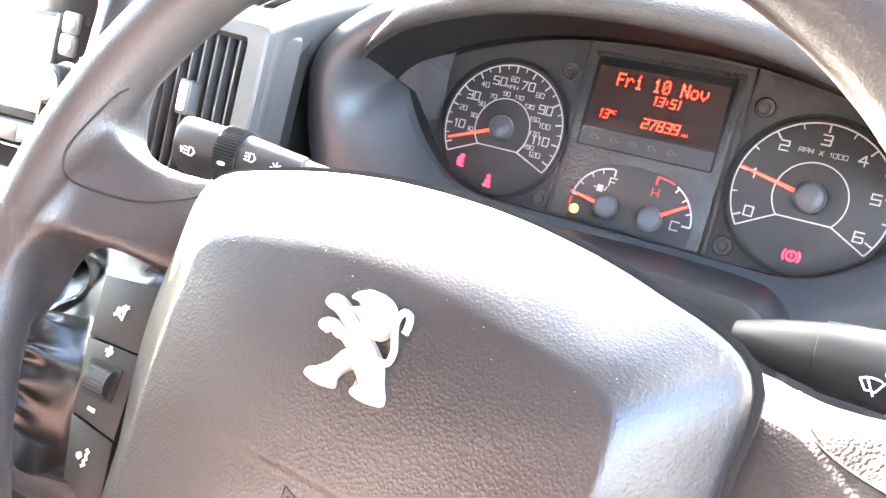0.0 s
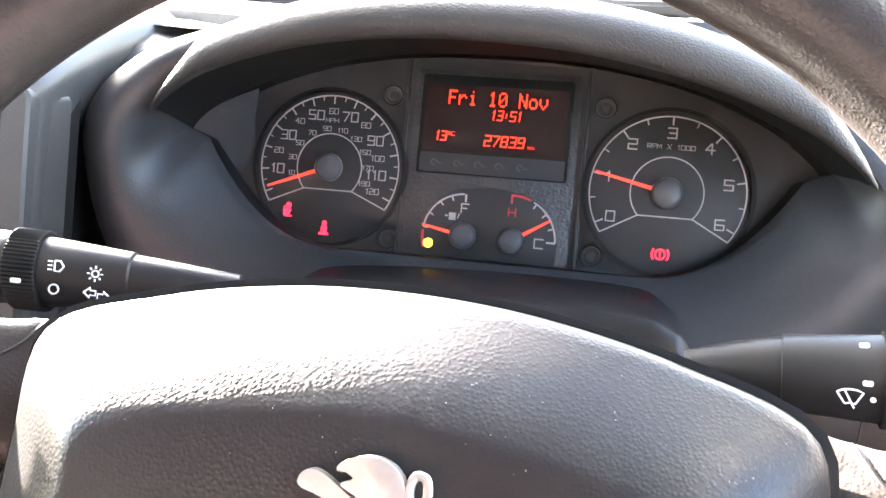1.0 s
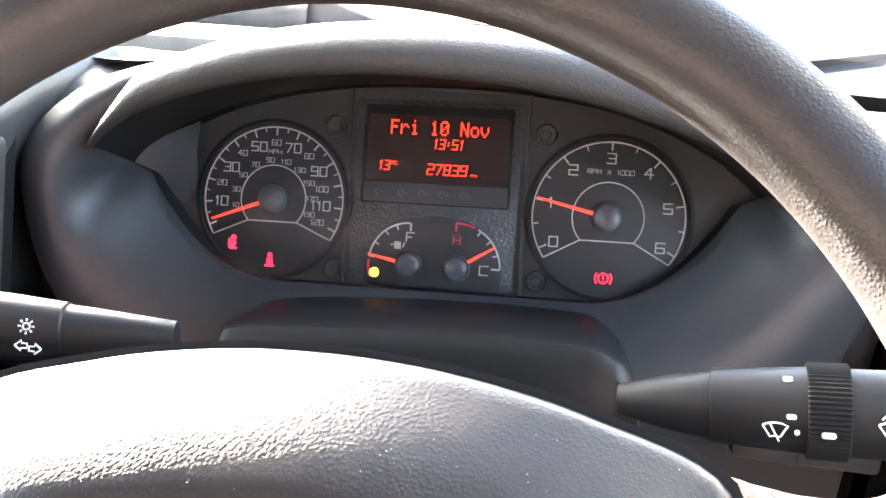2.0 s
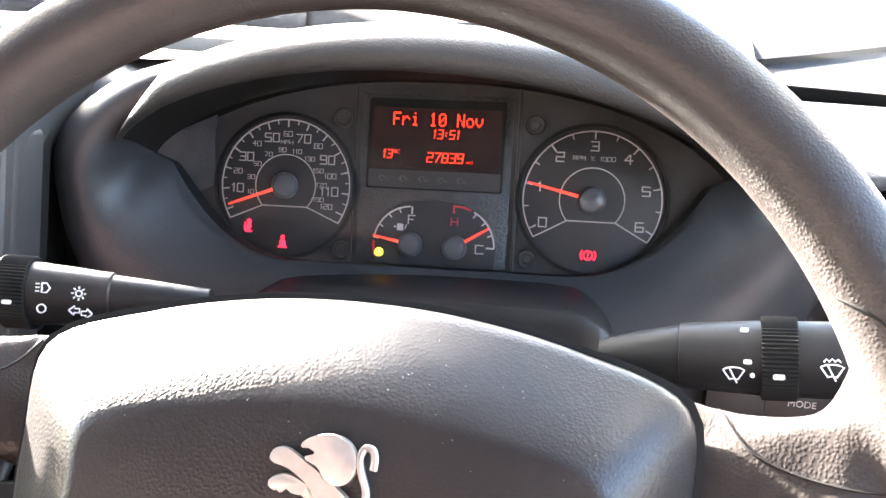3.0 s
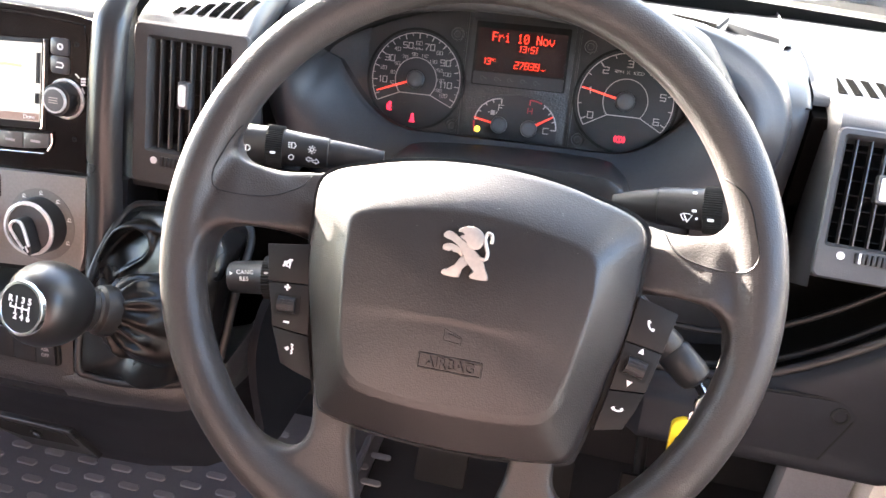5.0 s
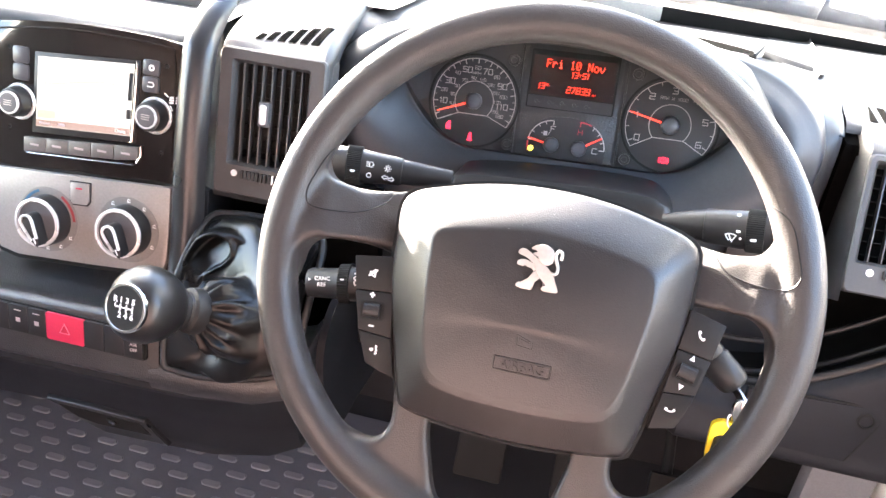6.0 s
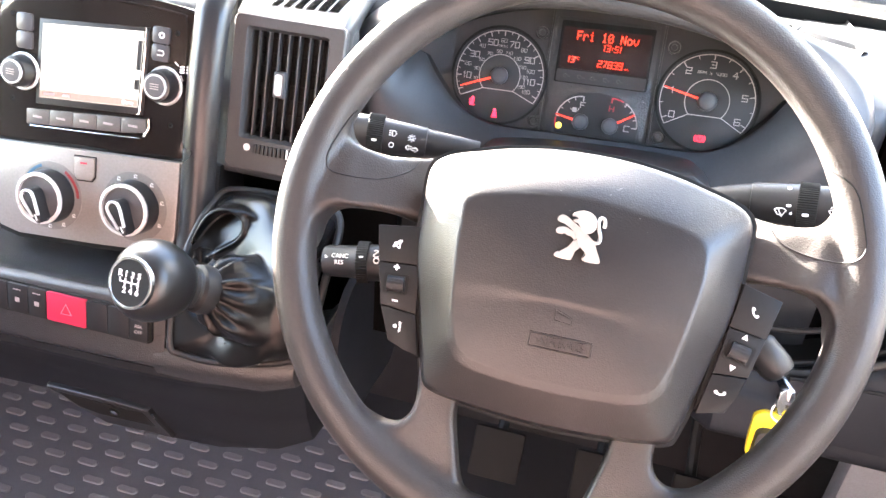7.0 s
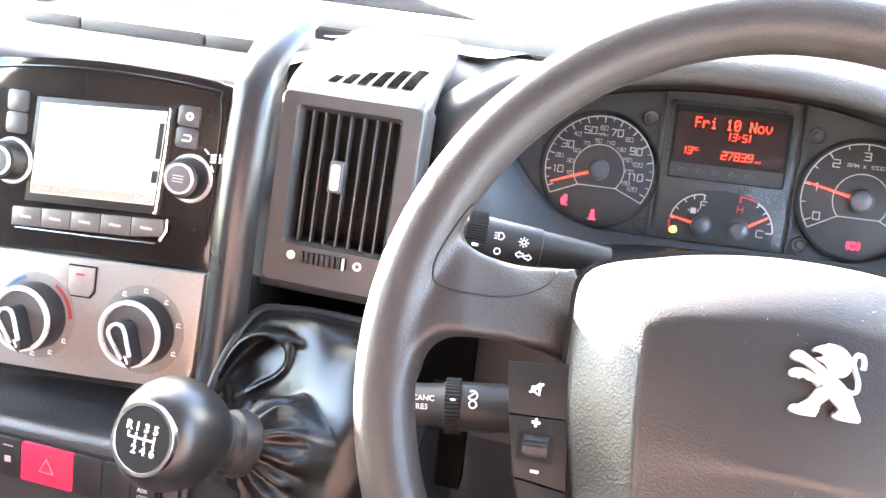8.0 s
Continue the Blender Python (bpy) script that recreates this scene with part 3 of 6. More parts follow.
for side, polys in pads.items():
    polys = [[(x + (2.0 if side == "left" else 0.0), y_) for x, y_ in poly] for poly in polys]
    panel = part("switch_panel", prism(mm([p for p in ([(-122, -5), (-90, -1), (-78, -84), (-92, -80), (-103, -76), (-112, -56)] if side == "left" else [(110, 1), (135, -5), (124, -53), (115, -76), (98, -80)])]), -0.014, 0.0015), BLACK, wheel)
    for poly in polys:
        cen = sum((Vector(p) for p in poly), Vector((0, 0))) / len(poly)
        part("button", prism(mm(poly), -0.004, 0.0042, 0.0006), BUTTON, panel)
    cu, cv, tilt = (-103, -41.5, -3) if side == "left" else (117.5, -40, 14)
    m = pose(cu * MM, cv * MM, 0.0043, 0, 0, -tilt)
    part("roller_well", prism(rounded(-0.0085, 0.0085, -0.0068, 0.0068, 0.0015), 0, 0.0003), BLACK, panel, m=m)
    prof = [(0.0062 * math.cos(a), 0.0062 * math.sin(a) * 0.75) for a in [math.pi * i / 10 for i in range(11)]]
    bm = loft([[Vector((x, p[0], p[1])) for p in prof] for x in (-0.0068, -0.006, 0.006, 0.0068)], False, True, True)
    for k in range(-2, 3):
        box(-0.005, 0.005, k * 0.0019 - 0.0003, k * 0.0019 + 0.0003, 0.002, 0.0052 - 0.0005 * abs(k), bm=bm)
    part("roller", bm, DARK, panel, m=m @ Matrix.Diagonal((0.85, 0.85, 0.85, 1)))


def icon(parent, lines, m, width=0.0011, mat=None, name="symbol"):
    own = bmesh.new()
    for line in lines:
        ribbon(line, width, 0.0, bm=own)
    return part(name, own, mat or WHITE, parent, m=m)


def at_wheel(u, v, a=0.0, n=0.0043, k=1.0):
    return pose(u * MM, v * MM, n, 0, 0, a) @ Matrix.Diagonal((k, k, k, 1))


HANDSET = [(p[0] * MM, p[1] * MM) for p in smooth_loop([(-0.4, 3.2), (-1.7, 3.2), (-1.9, 1.4), (-0.9, -1.4), (1.0, -3.1), (2.3, -2.8), (2.5, -1.7), (1.3, -1.2), (0.6, -1.6), (-0.5, 0.3), (-0.4, 1.5), (0.3, 2.0)], 3)]
icon(wheel, [mm([(-3, -2), (3, 3)]), mm([(1.5, 3), (1.5, -2.5), (-1, -1), (-2, -1), (-2, 1), (-0.5, 1), (1.5, 3)])], at_wheel(-107.0, -15.5))
icon(wheel, [mm([(-2, 0), (2, 0)]), mm([(0, -2), (0, 2)])], at_wheel(-104.6, -30.5), 0.0013)
icon(wheel, [mm([(-2, 0), (2, 0)])], at_wheel(-101.5, -52.5), 0.0013)
icon(wheel, [mm([(-3, 0), (-1.4, 0.9), (-0.8, 0), (-1.4, -0.9), (-3, 0)]), mm([(0.5, 3.2), (2, 2.6), (1.2, 1.4), (2.2, 0), (1.2, -1), (2.2, -2), (1, -3)])], at_wheel(-96.5, -69))
for u, v, turn in ((122, -14, 4), (111, -66.5, 62)):
    part("handset", prism(HANDSET[::-1], 0, 0.0003), WHITE, wheel, m=at_wheel(u, v, turn))
for u, v, flip in ((119.5, -30, 0), (115, -50, 180)):
    part("arrow", prism(mm([(-1.9, -1.5), (1.9, -1.5), (0, 2.3)]), 0, 0.0003), WHITE, wheel, m=at_wheel(u, v, -14 + flip))

# seams of the thumb rests, laid on the rim's surface
from mathutils.bvhtree import BVHTree
bpy.context.view_layer.update()
deps = bpy.context.evaluated_depsgraph_get()
skin = BVHTree.FromObject(rim, deps)
for pts in ([(-141, 80), (-153, 68), (-162, 48), (-166, 32), (-160, 24), (-132, 25), (-114, 34), (-108, 44)], [(149, 79), (163, 68), (171, 48), (174, 34), (167, 26), (148, 26), (130, 32), (122, 44)]):
    line = []
    for p in smooth_loop(pts, 6, False):
        hit = skin.ray_cast(Vector((p[0] * MM, p[1] * MM, 0.05)), Vector((0, 0, -1)))
        if hit[0] is not None:
            line.append(hit[0] + hit[1] * 0.0001)
    if len(line) > 4:
        part("thumb_seam", tube(line, 0.00055, 6), BUTTON, wheel)

# a few specks of dust on the top of the airbag cover
rng = random.Random(4)
pad_skin = BVHTree.FromObject(cover, deps)
own = bmesh.new()
for _ in range(110):
    u, v = rng.uniform(-85, 103), rng.triangular(18, 62, 48)
    hit = pad_skin.ray_cast(Vector((u * MM, v * MM, 0.06)), Vector((0, 0, -1)))
    if hit[0] is not None:
        r = rng.choice((0.00009, 0.00012, 0.00017))
        bmesh.ops.create_icosphere(own, subdivisions=1, radius=r, matrix=Matrix.Translation(hit[0] + hit[1] * r * 0.5))
tagged(part("dust", own, LINING, wheel, "fine pale dust specks"), kind="stuff")

# ---- instrument cluster ----
cluster = thing("instrument_cluster", CLUSTER, "black instrument cluster with red display and lit needles", "instruments")
part("base_plate", prism([(U0 + (u - U0) * 0.995, 0.035 + (v - 0.035) * 0.995) for u, v in edge], -0.006, 0.0), CLUST, cluster)
for x in (-51.0, 51.0):
    part("divider", box((x - 0.9) * MM, (x + 0.9) * MM, -0.020, 0.092, 0, 0.003, 0.0007), CLUST, cluster)


def ring_of(x, y, r0, r1, z0, z1, n=48, a0=0.0, a1=360.0):
    """A flat-topped ring round (x, y)."""
    pts = [(x + r * math.cos(radians(a)), y + r * math.sin(radians(a)), z) for r, z in ((r0, z0), (r0, z1), (r1, z1), (r1, z0)) for a in [a0 + (a1 - a0) * i / n for i in range(n + 1)]]
    k = n + 1
    return loft([[Vector(p) for p in pts[i * k:(i + 1) * k]] for i in range(4)], False)


def ticks(x, y, r, angles, length, width, z, bm):
    for a in angles:
        c, s = math.cos(radians(a)), math.sin(radians(a))
        ribbon([(x + (r - length) * c, y + (r - length) * s), (x + r * c, y + r * s)], width, z, bm=bm)
    return bm


def dial(name, x, y, start, step, count):
    d = part(name, lathe([(0.0445, -0.001), (0.0445, 0.0012), (0.0435, 0.0016)], 64, Matrix.Translation((x, y, 0))), FACE, cluster, "round black dial with grey figures")
    part("bezel", ring_of(x, y, 0.0440, 0.0462, 0.0, 0.0045), BLACK, d)
    # scale band broken by the lamp field below
    part("scale_arc", ribbon(arc(x, y, 0.0415, start + 8, start - step * count - 8, 64), 0.0008, 0.0018), INK, d)
    own = bmesh.new()
    lo = start + 8
    hi = start - step * count - 8
    e0 = (x + 0.0415 * math.cos(radians(lo)), y + 0.0415 * math.sin(radians(lo)))
    e1 = (x + 0.0415 * math.cos(radians(hi)), y + 0.0415 * math.sin(radians(hi)))
    ribbon([e0, (x - 0.0145, y - 0.0130), (x + 0.0145, y - 0.0130), e1], 0.0008, 0.0018, bm=own)
    part("field_line", own, INK, d)
    part("inner_arc", ribbon(arc(x, y, 0.0195, -42, 222, 40), 0.0007, 0.0018), INK, d)
    return d


# square-cut figures drawn as strokes on a unit box
STROKES = {
    "0": ["00 01 11 10 00"], "1": ["28 61 60"], "2": ["01 11 15 05 00 10"], "3": ["01 11 10 00", "25 15"], "4": ["61 04 14", "71 70"], "5": ["11 01 05 15 10 00"],
    "6": ["11 01 00 10 15 05"], "7": ["01 11 30"], "8": ["00 01 11 10 00", "05 15"], "9": ["00 10 11 01 05 15"], "F": ["00 01 11", "05 75"], "H": ["00 01", "10 11", "05 15"],
    "C": ["11 01 00 10"], ":": ["47 46", "44 43"], "M": ["00 01 54 11 10"], "P": ["00 01 11 15 05"], "R": ["00 01 11 15 05", "45 10"], "X": ["00 11", "01 10"], " ": [], "i": ["40 45", "47 48"], "m": ["00 05 15 10", "55 50"]}


def grid(ch, nxt):
    """A stroke's corner: 0 and 1 are the box's edges, other digits are tenths."""
    val = {"0": 0.0, "1": 1.0}
    return (val[ch] if ch in val else int(ch) / 10, val[nxt] if nxt in val else int(nxt) / 10)


def square_figures(name, words, x, y, size, mat, parent, z, wide=0.72, weight=0.13, slant=0.0):
    own = bmesh.new()
    w, gap, line = size * wide, size * 0.26, size * weight
    total = sum((w if ch not in "1:i" else w * 0.62) + gap for ch in words) - gap
    at = x - total / 2
    for ch in words:
        cw = w if ch not in "1:i" else w * 0.62
        for stroke in STROKES[ch]:
            pts = [grid(p[0], p[1]) for p in stroke.split()]
            pts = [Vector((at + px * cw + slant * (py - 0.5) * size, y + (py - 0.5) * size)) for px, py in pts]
            for a, b in zip(pts, pts[1:]):
                d = (b - a).normalized() * (line * 0.42)
                ribbon([a - d, b + d], line, z, bm=own)
        at += cw + gap
    return part(name, own, mat, parent, flat=True)


SP, TA = (-0.0945, 0.0260), (0.0970, 0.0265)
speedo = dial("speedometer", *SP, 204.0, 1.9 * 10, 12)
own = bmesh.new()
ticks(*SP, 0.0412, [204 - 19 * i for i in range(13)], 0.0045, 0.0009, 0.0019, own)
ticks(*SP, 0.0412, [204 - 9.5 - 19 * i for i in range(12)], 0.0025, 0.0006, 0.0019, own)
part("tick_marks", own, INK, speedo)
for k in range(1, 13):
    a = radians(204 - 19 * k)
    big = k % 2 == 1
    r = 0.0315 if big else 0.0325
    if k > 9:
        r -= 0.003
    square_figures("figure", str(10 * k), SP[0] + r * math.cos(a), SP[1] + r * math.sin(a), 0.0052 if big else 0.0031, INK, speedo, 0.0019, 0.74, 0.13 if big else 0.12)
for k in range(1, 20, 2):
    a = radians(204 - 19 * 12 / 19.3 * k)
    square_figures("figure", str(10 * k), SP[0] + 0.0232 * math.cos(a), SP[1] + 0.0225 * math.sin(a), 0.0026, INK, speedo, 0.0019, 0.78, 0.13)
square_figures("unit", "MPH", SP[0] - 0.0005, SP[1] + 0.0272, 0.0022, INK, speedo, 0.0019, 1.0, 0.13)
tacho = dial("tachometer", *TA, 207.0, 39.0, 6)
own = bmesh.new()
ticks(*TA, 0.0412, [207 - 39 * i for i in range(7)], 0.0045, 0.0009, 0.0019, own)
ticks(*TA, 0.0412, [207 - 19.5 - 39 * i for i in range(6)], 0.003, 0.0007, 0.0019, own)
part("tick_marks", own, INK, tacho)
for k in range(7):
    a = radians(207 - 39 * k)
    square_figures("figure", str(k), TA[0] + 0.0325 * math.cos(a), TA[1] + 0.0325 * math.sin(a), 0.0054, INK, tacho, 0.0019, 0.86, 0.14)
square_figures("unit", "RPM X 1000", TA[0], TA[1] + 0.0250, 0.0024, INK, tacho, 0.0019, 0.85, 0.13)


def needle(parent, x, y, angle, length, hub):
    c, s = math.cos(radians(angle)), math.sin(radians(angle))
    bm = prism([(0.3 * hub, 0.0011), (0.3 * hub, -0.0011), (length, -0.0006), (length, 0.0006)], 0.0035, 0.0045)
    n = part("needle", bm, NEEDLE, parent, "lit red needle", m=pose(x, y, 0, 0, 0, angle))
    bm = lathe([(hub * 1.05, 0.001), (hub * 1.05, 0.0052), (hub * 0.95, 0.0066), (hub * 0.7, 0.0075), (0.0001, 0.0079)], 32)
    part("hub", bm, HUB, n)


needle(speedo, *SP, 200.5, 0.0385, 0.0078)
needle(tacho, *TA, 167.0, 0.0400, 0.0082)
# small fuel and temperature gauges
FU, TE = (-0.0125, -0.0065), (0.0150, -0.0070)
own = prism([(x * MM, y * MM) for x, y in [(-36, -19), (40, -19), (41, -6), (37, 6), (30, 15), (20, 20), (2, 22), (-18, 20), (-28, 15), (-34, 6), (-36, -6)]], 0.0, 0.0015, 0.0004)
small = part("small_gauges", own, FACE, cluster, "fuel and temperature gauges")
own = bmesh.new()
ribbon(arc(-0.0125, -0.0065, 0.0235, 172, 92, 24), 0.0010, 0.0017, bm=own)
ribbon([(-0.0125, 0.0170), (-0.0125, 0.0125)], 0.0011, 0.0017, bm=own)
ticks(-0.0125, -0.0065, 0.0235, [172, 150, 128, 110], 0.0030, 0.0008, 0.0018, own)
part("scale_lines", own, INK, small)
own = bmesh.new()
ribbon(arc(0.0140, -0.0070, 0.0255, 62, 2, 24), 0.0010, 0.0017, bm=own)
ribbon([(0.0395, -0.0062), (0.0345, -0.0062)], 0.0011, 0.0017, bm=own)
ticks(0.0140, -0.0070, 0.0255, [58, 40, 20], 0.0032, 0.0009, 0.0018, own)
part("scale_lines", own, INK, small)
own = bmesh.new()
# pump mark
ribbon([(-0.0215, 0.0040), (-0.0175, 0.0040)], 0.0042, 0.0017, bm=own)
ribbon([(-0.0165, 0.0030), (-0.0155, 0.0058)], 0.0007, 0.0017, bm=own)
ribbon([(-0.0235, 0.0042), (-0.0220, 0.0042)], 0.0010, 0.0017, bm=own)
part("pump_mark", own, INK, small)
own = bmesh.new()
ribbon(arc(0.0140, -0.0070, 0.0255, 92, 66, 10), 0.0012, 0.0017, bm=own)
ribbon([(0.0135, 0.0185), (0.0135, 0.0140)], 0.0011, 0.0017, bm=own)
part("red_zone", own, REDINK, small)
own = ribbon(arc(-0.0125, -0.0065, 0.0235, 200, 176, 8), 0.0014, 0.0017)
part("red_zone", own, REDINK, small)
square_figures("figure", "F", -0.0125, 0.0090, 0.0050, INK, small, 0.0018, 0.85, 0.15)
square_figures("figure", "C", 0.0305, -0.0072, 0.0050, INK, small, 0.0018, 0.95, 0.15)
square_figures("figure", "H", 0.0142, 0.0090, 0.0046, REDINK, small, 0.0018, 0.85, 0.15)
needle(small, *FU, 169.0, 0.0240, 0.0072)
needle(small, *TE, 32.0, 0.0245, 0.0072)
# trip display in a knurled frame
frame_o, frame_i = rounded(-0.0475, 0.0470, -0.0190, 0.0870, 0.003), rounded(-0.0430, 0.0425, 0.0275, 0.0835, 0.0015)
disp = part("display_surround", prism(frame_o, 0.0, 0.0010, 0.0003), KNURL, cluster, "knurled black frame round the display")
part("display_edge", prism(frame_i, 0.0010, 0.0016, 0.0003), BLACK, disp)
part("display_foot", prism(rounded(-0.0415, 0.0410, 0.0285, 0.0395, 0.001), 0.0016, 0.0018), CLUST, disp)
part("display_window", prism(rounded(-0.0405, 0.0400, 0.0405, 0.0780, 0.0008), 0.0016, 0.0020), LCD_B, disp, "dark red-lit display window")
GLYPHS = {
    "F": "11111 10000 10000 11110 10000 10000 10000", "r": "00000 00000 10110 11001 10000 10000 10000", "i": "00100 00000 01100 00100 00100 00100 01110", "1": "00100 01100 00100 00100 00100 00100 01110",
    "0": "01110 10001 10011 10101 11001 10001 01110", "N": "10001 11001 11001 10101 10011 10011 10001", "o": "00000 00000 01110 10001 10001 10001 01110", "v": "00000 00000 10001 10001 10001 01010 00100"}
own = bmesh.new()
for n, ch in enumerate("Fri 10 Nov"):
    for r, bits in enumerate(GLYPHS.get(ch, "").split()):
        for c_, bit in enumerate(bits):
            if bit == "1":
                x, y = -0.0275 + 0.00570 * n + 0.00095 * c_, 0.0746 - 0.00118 * r
                ribbon([(x, y), (x + 0.00090, y)], 0.00112, 0.0021, bm=own)
part("date", own, LCD_R, disp, "red dot-matrix date", flat=True)
for name, words, x, y, size, wide in (("clock", "13:51", 0.0062, 0.0622, 0.0052, 0.55), ("reading", "13", -0.0300, 0.0490, 0.0050, 0.55), ("reading", "27839", 0.0062, 0.0478, 0.0056, 0.58), ("unit", "mi", 0.0218, 0.0458, 0.0022, 1.0), ("unit", "C", -0.0232, 0.0505, 0.0020, 0.9)):
    square_figures(name, words, x, y, size, LCD_R, disp, 0.0021, wide, 0.125, 0.12 if name != "unit" else 0.0)
part("degree_sign", ring_of(-0.0255, 0.0507, 0.0004, 0.0009, 0.0019, 0.0022, 12), LCD_R, disp)
own = bmesh.new()
for x in (-0.033, -0.020, -0.008, 0.004, 0.016):
    ribbon(arc(x, 0.034, 0.0016, 0, 300, 10), 0.0008, 0.0019, bm=own)
    ribbon([(x + 0.002, 0.0335), (x + 0.0045, 0.0335)], 0.0008, 0.0019, bm=own)
part("faint_marks", own, FAINT, disp)
for x, y in ((-0.0600, 0.0700), (0.0605, 0.0703), (-0.0562, -0.0120), (0.0598, -0.0112)):
    bm = lathe([(0.0062, 0.0), (0.0062, 0.002), (0.0054, 0.0028), (0.0050, 0.0012), (0.0030, 0.0010), (0.0026, 0.0020), (0.0001, 0.0022)], 24, Matrix.Translation((x, y, 0)))
    part("peg", bm, PEG, cluster)
# lit warning lamps
lamps = {"seat_belt_lamp": (-0.1175, -0.0005, RED_L), "seat_lamp": (-0.0945, -0.0095, RED_L), "brake_lamp": (0.0966, -0.0068, RED_L), "fuel_lamp": (-0.0322, -0.0122, AMBER)}
for name, (x, y, mat) in lamps.items():
    own = bmesh.new()
    if mat is AMBER:
        lathe([(0.0028, 0.0016), (0.0028, 0.0022), (0.0024, 0.0024)], 20, Matrix.Translation((x, y, 0)), bm=own)
    elif name == "brake_lamp":
        joined(own, ring_of(x, y, 0.0022, 0.0031, 0.0016, 0.0021, 24))
        ribbon([(x, y + 0.0015), (x, y - 0.0005)], 0.0008, 0.0019, bm=own)
        ribbon([(x, y - 0.0011), (x, y - 0.0017)], 0.0008, 0.0019, bm=own)
        for sgn in (-1, 1):
            ribbon(arc(x, y, 0.0045, 90 - sgn * 90 - 40, 90 - sgn * 90 + 40, 10), 0.0009, 0.0019, bm=own)
    elif name == "seat_belt_lamp":
        ribbon([(x - 0.001, y - 0.003), (x + 0.001, y + 0.001)], 0.0030, 0.0019, bm=own)
        ribbon(arc(x + 0.0005, y + 0.0028, 0.0009, 0, 360, 14), 0.0014, 0.0019, bm=own)
        ribbon([(x - 0.0022, y - 0.0030), (x - 0.0022, y + 0.0022)], 0.0009, 0.0019, bm=own)
        ribbon([(x - 0.0020, y - 0.0034), (x + 0.0028, y - 0.0034)], 0.0010, 0.0019, bm=own)
    else:
        ribbon([(x, y - 0.0032), (x, y + 0.0012)], 0.0036, 0.0019, bm=own)
        ribbon(arc(x, y + 0.0030, 0.0008, 0, 360, 14), 0.0013, 0.0019, bm=own)
        ribbon([(x - 0.0030, y - 0.0032), (x + 0.0030, y - 0.0032)], 0.0012, 0.0019, bm=own)
    part(name, own, mat, cluster, "lit warning lamp")
# curved clear cover
bm = loft([[Vector((x, y, 0.012 + 0.006 * math.sin(math.pi * i / 8))) for x in (-0.16, -0.08, 0, 0.08, 0.155)] for i, y in enumerate([-0.036 + 0.017 * k for k in range(9)])], False)
cov = part("clear_cover", bm, LENS, cluster, "clear plastic cover")
cov.visible_shadow = False

# ---- centre console: air vents, stereo, heater panel, switches ----
def fz(z):
    return on_face(z)


def air_vent(name, x0, x1, z0, z1, gx0, gx1, gz0, gz1, m, tab_x, tab_z, slats, label):
    v = thing(name, m, label, "air vent", "dashboard air vents")
    a, b, c, d = fz(z0), fz(z1), fz(gz0), fz(gz1)
    # surround with a real opening
    own = bmesh.new()
    o, h = rounded(x0, x1, a, b, 0.006), rounded(gx0 - 0.003, gx1 + 0.003, c - 0.003, d + 0.003, 0.003)
    o2, h2 = rounded(x0 + 0.0015, x1 - 0.0015, a + 0.0015, b - 0.0015, 0.005), rounded(gx0, gx1, c, d, 0.002)
    rings = [[Vector((*p, z)) for p in pts] for pts, z in ((o, -0.03), (o, 0.0015), (o2, 0.003), (h, 0.003), (h2, -0.002), (h2, -0.035))]
    loft(rings, True, bm=own)
    part("surround", own, PODP, v)
    # Near-black sheet closing the opening stands in for the dark inside it.
    part("duct_shade", box(gx0 - 0.001, gx1 + 0.001, c - 0.001, d + 0.001, -0.036, -0.034), SHADE, v)
    for i in range(slats):
        x = gx0 + (gx1 - gx0) * (i + 0.75) / (slats + 0.5)
        bm = box(-0.0007, 0.0007, c, d, -0.0085, -0.0015, 0.0004)
        part("slat", bm, SLATM, v, m=Matrix.Translation((x, 0, 0)))
    # Vanes are black as well, so they sink into that shade.
    k = 7
    for i in range(k):
        y = c + (d - c) * (i + 0.5) / k
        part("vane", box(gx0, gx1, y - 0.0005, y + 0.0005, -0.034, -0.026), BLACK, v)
    bm = box(tab_x - 0.0052, tab_x + 0.0052, fz(tab_z) - 0.0115, fz(tab_z) + 0.0115, -0.006, 0.0045, 0.002, 3)
    tab = part("tab", bm, SLATE, v)
    part("tab_face", prism(rounded(tab_x - 0.0032, tab_x + 0.0032, fz(tab_z) - 0.0092, fz(tab_z) + 0.0092, 0.0022), 0.0045, 0.0055, 0.0004), SILVER, tab, "bright metal tab face")
    return v


vent = air_vent("air_vent", -0.327, -0.222, 0.684, 0.816, -0.311, -0.2395, 0.7145, 0.8035, FASCIA @ Matrix.Translation((0, 0, 0.001)), -0.2795, 0.7615, 7, "dark grey slatted dashboard air vent with chrome tab")
# shutter wheel under the grille
y = fz(0.7045)
wheel_t = part("shutter_wheel", box(-0.2980, -0.2630, y - 0.0040, y + 0.0040, 0.0005, 0.0035, 0.0006), BLACK, vent)
for i in range(9):
    x = -0.2980 + 0.0040 * i
    part("ridge", box(x, x + 0.0030, y - 0.0042, y + 0.0042, 0.001, 0.0055 + 0.0012 * math.sin(math.pi * i / 8), 0.0006), DARK, wheel_t)
part("index_mark", box(-0.2655, -0.2638, y - 0.0042, y + 0.0042, 0.002, 0.0062, 0.0003), WHITE, wheel_t)
part("mark", lathe([(0.0032, 0.003), (0.0032, 0.0036)], 20, Matrix.Translation((-0.3050, y, 0))), WHITE, vent)
part("mark", ring_of(-0.2548, y, 0.0016, 0.0032, 0.003, 0.0036, 20), WHITE, vent)

# pod housing round the vent with demister slots in its top
RF = FASCIA.to_3x3()
pod = []
